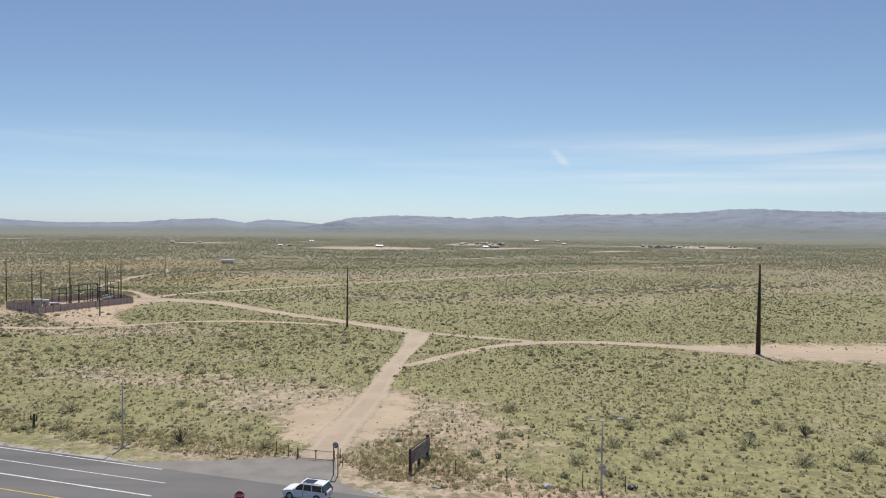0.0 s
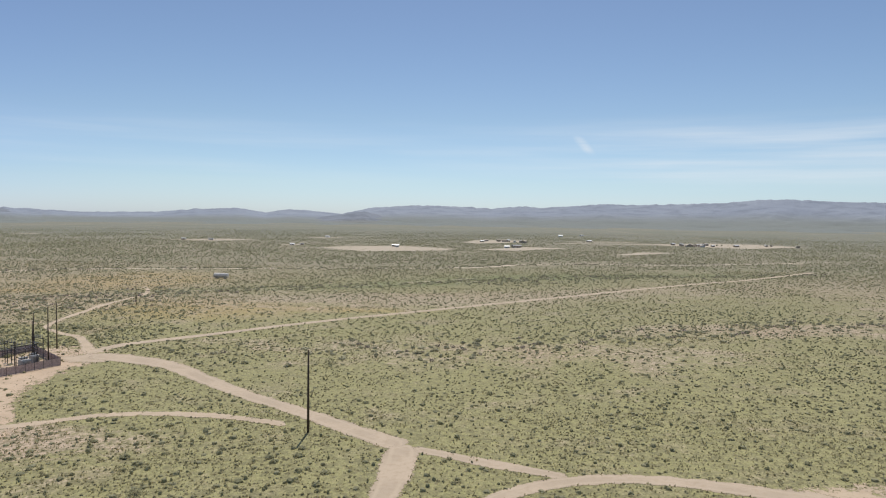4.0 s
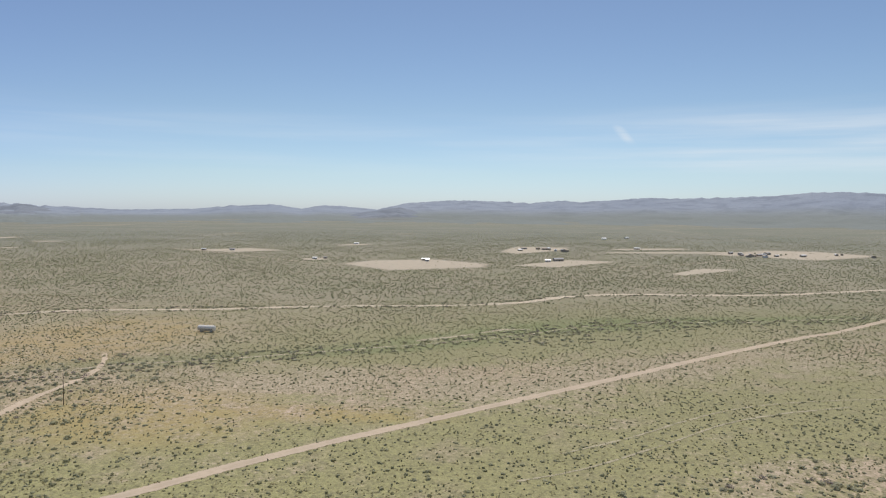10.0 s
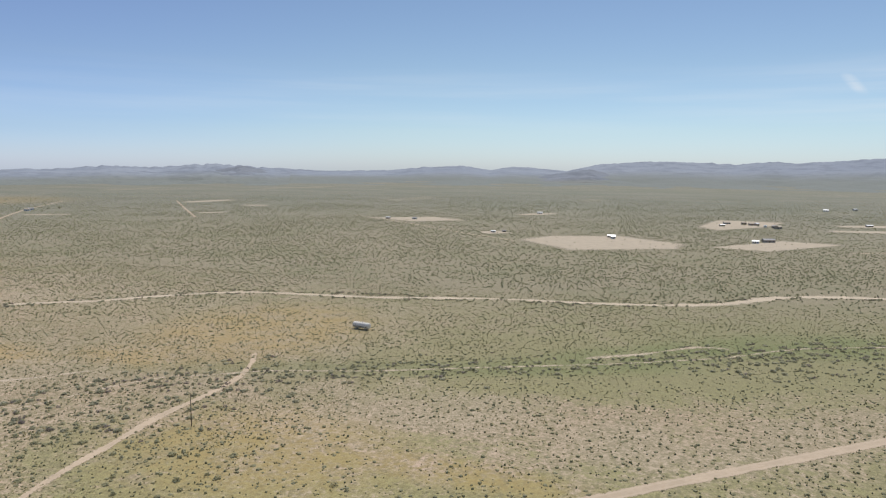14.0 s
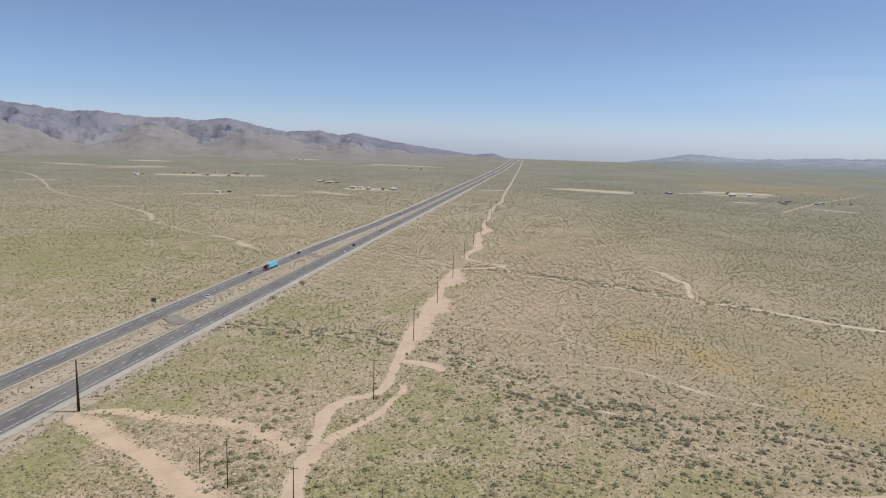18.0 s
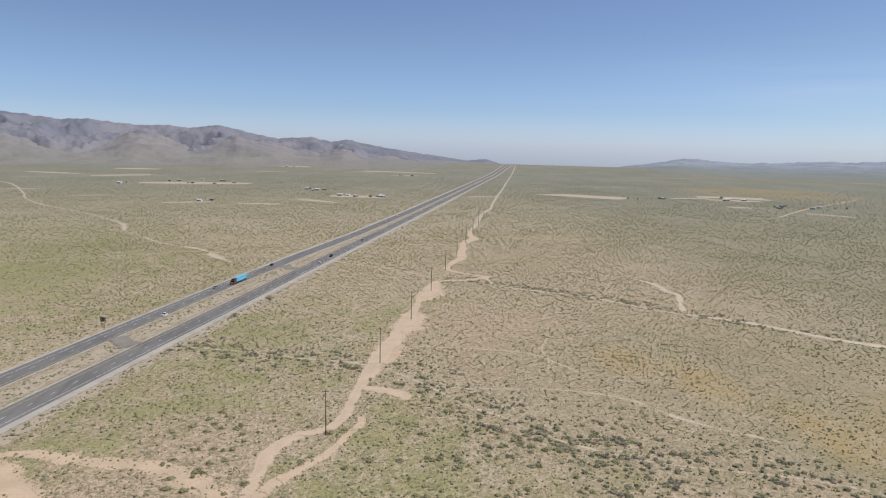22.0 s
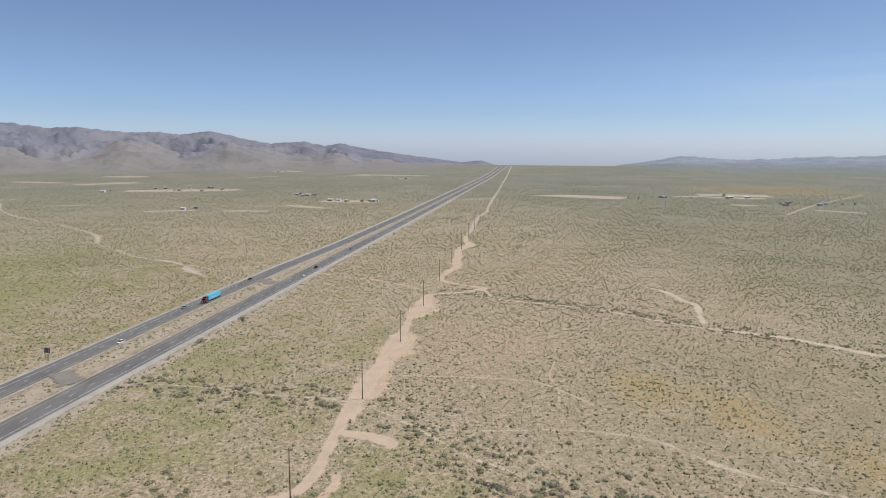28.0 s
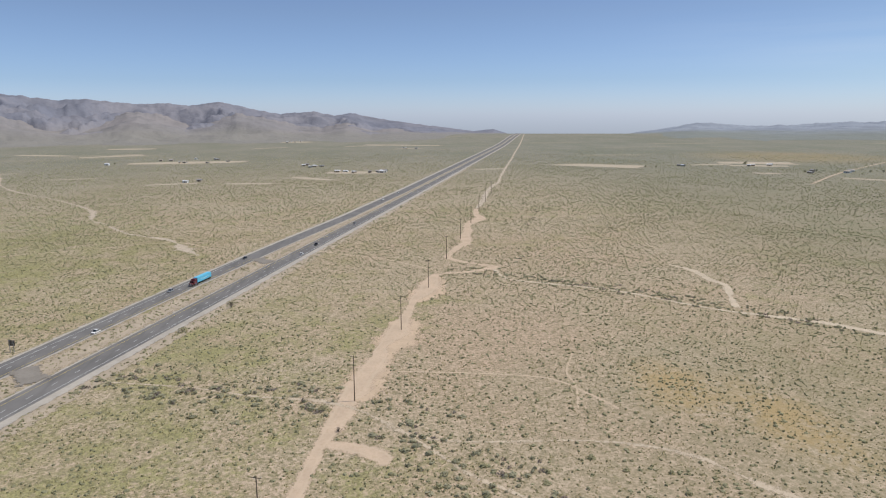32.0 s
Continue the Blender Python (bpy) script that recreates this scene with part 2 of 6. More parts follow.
    wn3 = k.t.nodes.new("ShaderNodeTexNoise")
    wn3.inputs["Scale"].default_value, wn3.inputs["Detail"].default_value = 0.9, 3
    k.put(wn3.inputs["Vector"], k.pos())
    k.put(warp.inputs[0], wn3.outputs["Color"])
    warp.inputs[1].default_value = (1.6, 1.6, 0)
    k.put(warp.inputs[2], k.pos())
    weed = (0.165, 0.15, 0.075)
    for scale, lo, hi, amount in ((0.42, 0.48, 0.18, 0.55), (0.8, 0.5, 0.2, 0.6), (1.7, 0.5, 0.22, 0.5)):
        d, col = k.cells(scale, warp.outputs[0])
        patchy = k.ramp(k.noise(scale * 0.28, 3), 0.36, 0.6)
        c = k.mix(k.math("MULTIPLY", k.math("MULTIPLY", k.ramp(d, lo, hi), patchy), amount), c, weed)
    c = k.mix(k.math("MULTIPLY", k.ramp(fine, 0.52, 0.72), 0.35), c, (0.54, 0.47, 0.36))
    for scale, amount in ((0.55, 0.36), (0.95, 0.45), (1.9, 0.36)):
        d, col = k.cells(scale, k.pos())
        here = k.math("MULTIPLY", k.ramp(d, 0.34, 0.22), k.ramp(k.math("ADD", col, k.math("MULTIPLY", k.math("SUBTRACT", small, 0.5), 0.8)), 0.5, 0.6))
        c = k.mix(k.math("MULTIPLY", here, amount), c, (0.15, 0.135, 0.066))
    # dead grass thickens from the long dirt road southwards, and more so on the southern plain
    c = k.mix(k.math("MULTIPLY", k.near(150, 1100, 420, 790, 0, 0.15), k.ramp(small, 0.3, 0.7, 0.2, 0.5)), c, (0.225, 0.2, 0.115))
    # the southern plain carries more dead grass and scrub than the flat by the road
    south = k.math("MULTIPLY", k.near(-100, 1650, 3000, 1100, 0, 0.12), k.ramp(k.math("ADD", mid, k.noise(0.5, 3)), 0.75, 1.15, 0.5, 0.78))
    c = k.mix(south, c, k.mix(k.ramp(big, 0.4, 0.6), (0.226, 0.2, 0.132), (0.192, 0.182, 0.112)))
    # olive grass between the two washes, green along the nearer one
    c = k.mix(k.math("MULTIPLY", k.near(-60, 530, 330, 95, 18, 0.4), k.ramp(k.math("ADD", mid, small), 0.8, 1.2, 0.15, 0.6)), c, (0.235, 0.215, 0.11))
    for x, y, rx, ry, turn in ((-110, 442, 110, 11, 21), (-15, 500, 75, 17, 34), (70, 553, 75, 22, 20), (200, 588, 120, 13, 12)):
        c = k.mix(k.math("MULTIPLY", k.near(x, y, rx, ry, turn, 0.5), k.ramp(k.math("ADD", mid, small), 0.75, 1.1, 0.25, 0.75)), c, (0.165, 0.185, 0.075))
    # dry weeds over the flowering flat
    c = k.mix(k.math("MULTIPLY", k.near(-220, 420, 160, 110, 15, 0.5), k.ramp(k.math("ADD", mid, small), 0.75, 1.25, 0.1, 0.5)), c, (0.27, 0.225, 0.14))
    # scrub of the far plain, which hides more of the soil
    far = k.math("SUBTRACT", 1.0, k.near(-100, 300, 1150, 1150, 0, 0.6))
    d2, col2 = k.cells(0.2)
    d3, col3 = k.cells(0.05)
    olive = k.mix(k.ramp(k.noise(0.0035, 5, stretch=(1, 2.2, 1)), 0.38, 0.64), (0.243, 0.232, 0.187), (0.19, 0.195, 0.15))
    c = k.mix(k.math("MULTIPLY", far, 0.82), c, olive)
    c = k.mix(k.math("MULTIPLY", far, k.ramp(k.noise(0.006, 4, 0.6, stretch=(1, 0.3, 1)), 0.58, 0.68, 0.0, 0.45)), c, (0.37, 0.315, 0.225))
    scrub = k.math("MAXIMUM", k.ramp(d2, 0.45, 0.2), k.math("MULTIPLY", k.ramp(d3, 0.42, 0.15), 0.6))
    c = k.mix(k.math("MULTIPLY", k.math("MULTIPLY", scrub, far), 0.55), c, (0.12, 0.125, 0.08))
    # poppies in flower
    bloom = k.near(-205, 480, 52, 60)
    for x, y, rx, ry in ((-115, 350, 42, 30), (-314, 374, 24, 14), (-285, 396, 30, 13), (-225, 415, 30, 14), (-60, 357, 40, 9), (-1560, 1270, 200, 180)):
        bloom = k.math("MAXIMUM", bloom, k.near(x, y, rx, ry, 0, 0.6))
    bloom = k.math("MULTIPLY", bloom, k.ramp(k.math("ADD", mid, small), 0.7, 1.2))
    c = k.mix(k.math("MULTIPLY", bloom, 0.46), c, (0.43, 0.285, 0.105))
    return k.done(c, k.math("ADD", small, fine), 0.7, 0.16)


def sand_material(name, base, edge_soft=0.5, ruts=True, whole=1.0):
    """Bare sand with tyre ruts along it and a ragged edge."""
    k = Nodes(name, 0.95)
    mid, small, fine = k.noise(0.12, 5), k.noise(0.9, 5), k.noise(6, 3)
    c = k.mix(k.ramp(mid, 0.35, 0.65), base, tuple(v * 0.86 for v in base))
    c = k.mix(k.math("MULTIPLY", k.ramp(small, 0.45, 0.7), 0.5), c, tuple(v * f for v, f in zip(base, (0.8, 0.76, 0.7))))
    c = k.mix(k.math("MULTIPLY", k.ramp(fine, 0.5, 0.8), 0.25), c, (0.58, 0.5, 0.38))
    e = k.attr("edge")
    if ruts:
        rut = k.math("MULTIPLY", k.ramp(k.math("ABSOLUTE", k.math("SUBTRACT", e, 0.48)), 0.16, 0.02), k.ramp(mid, 0.3, 0.6))
        c = k.mix(k.math("MULTIPLY", rut, 0.4), c, (0.55, 0.445, 0.32))
        lines = k.ramp(k.math("SINE", k.math("ADD", k.math("MULTIPLY", e, 34.0), k.math("MULTIPLY", mid, 9.0))), 0.2, 1.0)
        c = k.mix(k.math("MULTIPLY", k.math("MULTIPLY", lines, k.ramp(small, 0.35, 0.6)), 0.18), c, tuple(v * 0.8 for v in base))
    a = k.math("ADD", e, k.math("ADD", k.math("MULTIPLY", k.math("SUBTRACT", k.math("ADD", k.math("MULTIPLY", k.noise(0.3, 5, 0.7), 0.5), k.math("MULTIPLY", k.noise(1.1, 5, 0.75), 0.5)), 0.5), 2.6 * edge_soft), k.math("MULTIPLY", k.math("SUBTRACT", mid, 0.5), 0.5 * edge_soft)))
    grit = k.math("ADD", k.math("MULTIPLY", k.noise(0.35, 6, 0.7), 0.6), k.math("MULTIPLY", k.noise(2.2, 4, 0.7), 0.4))
    grit = k.math("ADD", grit, k.math("MULTIPLY", k.math("SUBTRACT", 0.5, e), 0.12))
    bare = 0.28 + (1 - whole) * 0.24
    gaps = k.ramp(grit, bare - 0.015, bare + 0.015)
    k.fade(k.math("MULTIPLY", gaps, k.math("MULTIPLY", k.ramp(a, 0.78, 0.83, 1.0, 0.0), k.ramp(e, 0.93, 0.96, 1.0, 0.0))))
    return k.done(c, k.math("ADD", small, k.math("MULTIPLY", fine, 0.5)), 0.5, 0.08)


def asphalt_material():
    k = Nodes("asphalt", 0.85, 0, 0.2)
    streak = k.noise(0.35, 4, stretch=(0.1, 1, 1), vec=k.local())
    c = k.mix(k.ramp(k.noise(0.05, 4), 0.3, 0.7), (0.148, 0.141, 0.134), (0.195, 0.185, 0.174))
    c = k.mix(k.math("MULTIPLY", k.ramp(streak, 0.45, 0.7), 0.5), c, (0.11, 0.104, 0.098))
    c = k.mix(k.math("MULTIPLY", k.ramp(k.noise(14, 2), 0.5, 0.8), 0.3), c, (0.2, 0.19, 0.18))
    return k.done(c, k.noise(20, 2), 0.2, 0.01)


def plain(name, base, rough=0.7, metal=0.0, grain=3.0, spread=0.25, spec=0.4, bump=0.15, wear=None):
    """Paint, metal, timber or stone with blotches, grain and a little wear."""
    k = Nodes(name, rough, metal, spec)
    v = k.local()
    a, b = k.noise(grain, 4, vec=v), k.noise(grain * 7, 3, vec=v)
    c = k.mix(k.ramp(a, 0.3, 0.7), tuple(x * (1 - spread) for x in base), tuple(min(1, x * (1 + spread * 0.6)) for x in base))
    c = k.mix(k.math("MULTIPLY", k.ramp(b, 0.5, 0.8), 0.4), c, wear or tuple(x * 0.7 for x in base))
    return k.done(c, b, bump, 0.01)


def leaf_material(name, dark, light, thin=0.5):
    k = Nodes(name, 0.85, 0, 0.2)
    t = k.attr("tint")
    c = k.mix(t, dark, light)
    c = k.mix(k.math("MULTIPLY", k.ramp(k.noise(2.5, 3), 0.4, 0.7), 0.3), c, tuple(v * 0.8 for v in dark))
    out, mx, tr = k.t.nodes["Material Output"], k.t.nodes.new("ShaderNodeMixShader"), k.t.nodes.new("ShaderNodeBsdfTranslucent")
    mx.inputs[0].default_value = thin
    k.put(tr.inputs["Color"], c)
    k.t.links.new(k.b.outputs[0], mx.inputs[1])
    k.t.links.new(tr.outputs[0], mx.inputs[2])
    k.t.links.new(mx.outputs[0], out.inputs["Surface"])
    return k.done(c)


# Far rock and slopes; the haze of distance is part of the colours passed in.
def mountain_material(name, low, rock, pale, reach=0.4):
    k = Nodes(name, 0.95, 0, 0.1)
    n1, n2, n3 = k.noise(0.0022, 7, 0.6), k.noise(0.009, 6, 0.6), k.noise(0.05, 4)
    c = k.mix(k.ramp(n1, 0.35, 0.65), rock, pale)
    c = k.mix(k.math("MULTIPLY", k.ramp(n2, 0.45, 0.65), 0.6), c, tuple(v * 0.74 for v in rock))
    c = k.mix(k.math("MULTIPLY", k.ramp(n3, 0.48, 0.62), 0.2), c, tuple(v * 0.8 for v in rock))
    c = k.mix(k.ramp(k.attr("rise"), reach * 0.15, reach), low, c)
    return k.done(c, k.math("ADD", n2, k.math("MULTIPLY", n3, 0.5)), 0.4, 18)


M = {
    "ground": ground_material(),
    "track": sand_material("graded_dirt", (0.50, 0.395, 0.285), 0.55),
    "faint": sand_material("faint_track_sand", (0.53, 0.415, 0.295), 1.0, True, 0.4),
    "service": sand_material("service_track_sand", (0.55, 0.42, 0.302), 1.0, True, 0.65),
    "marks": sand_material("wheel_marks", (0.41, 0.355, 0.235), 1.0, False, 0.1),
    "far_service": sand_material("broken_track_sand", (0.51, 0.425, 0.325), 1.0, False, 0.25),
    "pad": sand_material("pink_sand", (0.52, 0.405, 0.282), 1.1, False),
    "clearing": sand_material("line_clearing_sand", (0.55, 0.415, 0.29), 1.0, False, 0.5),
    "wash": sand_material("wash_sand", (0.53, 0.435, 0.32), 1.0, False, 0.08),
    "wash_bright": sand_material("clean_wash_sand", (0.56, 0.465, 0.345), 1.0, False, 0.35),
    "field": sand_material("cleared_field", (0.47, 0.395, 0.295), 0.25, False, 0.8),
    "gravel": sand_material("shoulder_gravel", (0.44, 0.40, 0.345), 0.25, False),
    "verge": sand_material("verge_soil", (0.43, 0.355, 0.265), 1.2, False, 0.4),
    "crossover": sand_material("worn_crossover_paving", (0.25, 0.226, 0.195), 0.9, False, 0.6),
    "asphalt": asphalt_material(),
    "white_line": plain("white_road_paint", (0.72, 0.72, 0.70), 0.7, 0, 1.5, 0.2),
    "yellow_line": plain("yellow_road_paint", (0.62, 0.47, 0.12), 0.7, 0, 1.5, 0.2),
    "timber": plain("weathered_timber", (0.085, 0.062, 0.045), 0.85, 0, 1.2, 0.35),
    "grey_timber": plain("grey_timber", (0.16, 0.135, 0.11), 0.9, 0, 1.2, 0.3),
    "rust": plain("weathering_steel", (0.062, 0.04, 0.03), 0.7, 0.3, 0.8, 0.35),
    "galv": plain("galvanised_steel", (0.42, 0.43, 0.44), 0.45, 0.8, 3, 0.15),
    "dark_metal": plain("dark_metal", (0.06, 0.06, 0.065), 0.5, 0.5, 3, 0.2),
    "fence": plain("brown_slat", (0.46, 0.36, 0.33), 0.8, 0, 2, 0.25),
    "white": plain("white_paint", (0.78, 0.78, 0.77), 0.45, 0, 2, 0.06),
    "tank": plain("white_tank_paint", (0.82, 0.76, 0.66), 0.4, 0, 0.6, 0.08, 0.5, 0.05, (0.6, 0.55, 0.5)),
    "rubber": plain("rubber", (0.025, 0.025, 0.025), 0.85),
    "glass": plain("dark_window_glass", (0.02, 0.025, 0.03), 0.08, 0, 1, 0.1, 0.6, 0.0),
    "chrome": plain("bright_metal", (0.6, 0.6, 0.62), 0.25, 1.0),
    "red": plain("red_paint", (0.42, 0.03, 0.03), 0.45),
    "lamp_red": plain("red_lens", (0.35, 0.02, 0.02), 0.2),
    "maroon": plain("maroon_paint", (0.13, 0.02, 0.03), 0.35),
    "blue": plain("light_blue_panel", (0.12, 0.48, 0.68), 0.5, 0, 0.7, 0.05),
    "violet": plain("violet_sign_face", (0.16, 0.10, 0.28), 0.5),
    "sign_brown": plain("brown_sign_board", (0.23, 0.175, 0.165), 0.75, 0, 1.0, 0.3),
    "cream": plain("cream_lettering", (0.5, 0.46, 0.4), 0.7),
    "stucco": plain("tan_stucco", (0.46, 0.39, 0.31), 0.9, 0, 0.8, 0.12),
    "roof": plain("grey_roof", (0.32, 0.31, 0.31), 0.7, 0, 0.8, 0.15),
    "roof_white": plain("white_metal_roof", (0.74, 0.74, 0.74), 0.45, 0.1, 0.8, 0.05),
    "lamp_grey": plain("dull_grey_paint", (0.48, 0.44, 0.385), 0.8, 0, 2, 0.12),
    "grey_box": plain("grey_equipment", (0.42, 0.41, 0.39), 0.6, 0.0, 1, 0.1),
    "silver": plain("silver_paint", (0.45, 0.46, 0.47), 0.35, 0.5),
    "black_paint": plain("black_paint", (0.02, 0.02, 0.022), 0.3),
    "stone": plain("pale_stone", (0.5, 0.46, 0.4), 0.9, 0, 1.5, 0.2),
    "creosote": leaf_material("creosote_leaf", (0.328, 0.316, 0.19), (0.51, 0.485, 0.31)),
    "tuft": leaf_material("bursage_leaf", (0.36, 0.325, 0.178), (0.54, 0.485, 0.29)),
    "thicket": leaf_material("thicket_leaf", (0.36, 0.348, 0.238), (0.53, 0.5, 0.345)),
    "straw": leaf_material("dry_grass_blade", (0.34, 0.295, 0.165), (0.54, 0.46, 0.285)),
    "dead": leaf_material("bare_twigs", (0.22, 0.19, 0.165), (0.36, 0.31, 0.28)),
    "twig": plain("twig_bark", (0.13, 0.10, 0.075), 0.9),
    "cactus": plain("cactus_skin", (0.06, 0.07, 0.035), 0.8),
    # ranges and hills: painted haze makes these bluer and paler than bare rock
    "range_north": mountain_material("hazed_range_rock", (0.25, 0.236, 0.24), (0.19, 0.198, 0.238), (0.24, 0.234, 0.258)),
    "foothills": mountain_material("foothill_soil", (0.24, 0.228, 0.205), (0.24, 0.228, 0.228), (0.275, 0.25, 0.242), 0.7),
    "hills_near": mountain_material("hazed_hill_rock", (0.215, 0.22, 0.2), (0.215, 0.235, 0.265), (0.245, 0.26, 0.285)),
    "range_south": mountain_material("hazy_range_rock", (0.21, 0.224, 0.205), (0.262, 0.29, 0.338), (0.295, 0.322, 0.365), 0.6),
}


# ---- mesh helpers ----
def part(name, bm, material, parent=None, label="", smooth=False):
    """Links a bmesh as one mesh object, under a thing or part where one is given."""
    me = bpy.data.meshes.new(name)
    if smooth:
        for f in bm.faces:
            f.smooth = True
    bm.to_mesh(me)
    bm.free()
    me.materials.append(M[material])
    ob = new(name, me)
    if parent:
        ob.parent = parent
    if label:
        ob["label"] = label
    return ob


def thing(name, place, label, category, group="", turn=0.0, kind=""):
    ob = new(name)
    ob.empty_display_size = 0.3
    ob.matrix_world = pose(*place, 0, 0, turn)
    return tagged(ob, label, category, group, kind)


def box(bm, c, s, turn=0.0, bevel=0.0, taper=1.0):
    """A box of size s about c, turned about z, its top scaled by taper."""
    r = bmesh.ops.create_cube(bm, size=1.0)
    for v in r["verts"]:
        k = taper if v.co.z > 0 else 1.0
        v.co = Vector((v.co.x * s[0] * k, v.co.y * s[1] * k, v.co.z * s[2]))
    if bevel:
        e = list({e for v in r["verts"] for e in v.link_edges})
        r["verts"] = bmesh.ops.bevel(bm, geom=e, offset=bevel, segments=2, affect="EDGES", profile=0.6)["verts"] + [v for v in r["verts"] if v.is_valid]
    rot = Matrix.Rotation(radians(turn), 4, "Z")
    for v in set(r["verts"]):
        v.co = rot @ v.co + Vector(c)
    return bm


def rod(bm, a, b, r1, r2=None, sides=8):
    """A tapered rod from a to b."""
    a, b = Vector(a), Vector(b)
    r2 = r1 if r2 is None else r2
    q = (b - a).to_track_quat("Z", "Y")
    m = Matrix.LocRotScale((a + b) / 2, q, None)
    bmesh.ops.create_cone(bm, cap_ends=True, segments=sides, radius1=r1, radius2=r2, depth=(b - a).length, matrix=m)
    return bm


def B():
    return bmesh.new()


def raw(name, verts, faces, material, attrs=None):
    """A mesh from arrays: verts (n,3), faces (m,3) or (m,4)."""
    me = bpy.data.meshes.new(name)
    n, m, k = len(verts), len(faces), faces.shape[1]
    me.vertices.add(n)
    me.vertices.foreach_set("co", np.ascontiguousarray(verts, np.float32).ravel())
    me.loops.add(m * k)
    me.loops.foreach_set("vertex_index", np.ascontiguousarray(faces, np.int32).ravel())
    me.polygons.add(m)
    me.polygons.foreach_set("loop_start", np.arange(0, m * k, k, dtype=np.int32))
    for key, val in (attrs or {}).items():
        at = me.attributes.new(key, "FLOAT", "POINT")
        at.data.foreach_set("value", np.ascontiguousarray(val, np.float32))
    me.update(calc_edges=True)
    me.validate()
    me.materials.append(M[material])
    return new(name, me)


def smooth_line(pts, step=3.0):
    """A flowing line through the given points, about every step metres."""
    p = np.array(pts, float)
    p = np.vstack([2 * p[0] - p[1], p, 2 * p[-1] - p[-2]])
    out = []
    for i in range(1, len(p) - 2):
        n = max(2, int(np.linalg.norm(p[i + 1] - p[i]) / step))
        t = np.linspace(0, 1, n, endpoint=False)[:, None]
        a, b, c, d = p[i - 1 : i + 3]
        out.append(0.5 * (2 * b + (c - a) * t + (2 * a - 5 * b + 4 * c - d) * t**2 + (3 * b - a - 3 * c + d) * t**3))
    return np.vstack(out + [p[-2:-1]])


CENTRE = np.array([-30.0, 200.0])


def far_floor(az):
    """Height of the plain where it ends, by the bearing from the centre, in degrees left of +y."""
    dip = np.exp(-(((az - 71) / 9.0) ** 2))
    return 16 - 36 * dip - 14 * np.clip((az - 40) / 20, 0, 1)


def floor_z(x, y):
    d = np.stack([np.asarray(x, float) - CENTRE[0], np.asarray(y, float) - CENTRE[1]])
    r, az = np.hypot(*d), np.degrees(np.arctan2(-d[0], d[1]))
    t = np.clip((r - 1750) / 2900, 0, 1.05)
    slope = far_floor(az) * t * t * (3 - 2 * np.clip(t, 0, 1))
    # a low swell across the far end of the highway
    up, over = np.clip((r - 2300) / 1000, 0, 1), np.clip((r - 3350) / 1250, 0, 1)
    up, over = up * up * (3 - 2 * up), over * over * (3 - 2 * over)
    swell = 13 * up * (1 - over) + far_floor(az) * over
    w = np.clip((az - 55) / 7, 0, 1) * np.clip((85 - az) / 7, 0, 1)
    return slope + (swell - slope) * w * w * (3 - 2 * w)


LAID = [0]  # sheets laid so far: each lies a little higher than the last
BARE = []  # lines and patches kept free of plants: points, half width


def ribbon(name, pts, width, material, z, label, category="track", step=3.0, wander=0.25, clear=1.0, pads=None):
    """A strip of ground surface along a line. Its edge attribute runs from 0 in the middle to 1."""
    LAID[0] += 1
    z = z + 0.0016 * LAID[0]
    line = smooth_line(pts, step)
    d = np.gradient(line, axis=0)
    d /= np.linalg.norm(d, axis=1, keepdims=True) + 1e-9
    side = np.stack([d[:, 1], -d[:, 0]], 1)
    n = len(line)
    if np.isscalar(width):
        w = np.full(n, width / 2.0)
    elif len(width) == len(pts):
        seg = np.linalg.norm(np.diff(np.array(pts, float), axis=0), axis=1)
        knots = np.concatenate([[0], np.cumsum(np.maximum(2, (seg / step).astype(int)))])
        w = np.interp(np.arange(n), knots, np.array(width) / 2.0)
    else:
        w = np.interp(np.linspace(0, 1, n), np.linspace(0, 1, len(width)), np.array(width) / 2.0)
    w = w * (1 + wander * np.array([noise.noise((p[0] * 0.06, p[1] * 0.06, len(pts))) + 0.8 * noise.noise((p[0] * 0.21, p[1] * 0.21, 7.7)) for p in line]))
    if clear:
        BARE.append((line, w * clear))
    cols = np.array([-1, -0.5, 0, 0.5, 1.0])
    v = line[:, None, :] + side[:, None, :] * (cols[None, :, None] * w[:, None, None] * 1.25)
    v = v.reshape(-1, 2)
    zz = floor_z(v[:, 0], v[:, 1])
    verts = np.column_stack([v, zz + z + np.where(np.abs(zz) > 0.05, 0.35, 0)])
    edge = np.tile(np.abs(cols), n)
    ends = np.minimum(np.arange(n), np.arange(n)[::-1])
    edge = np.maximum(edge, np.repeat(np.where(ends < 1, 1.0, 0.0), 5)) if pads is None else edge
    i = (np.arange(n - 1)[:, None] * 5 + np.arange(4)[None, :]).ravel()
    ob = raw(name, verts, np.stack([i, i + 5, i + 6, i + 1], 1), material, {"edge": edge})
    return tagged(ob, label, category, kind="structure")


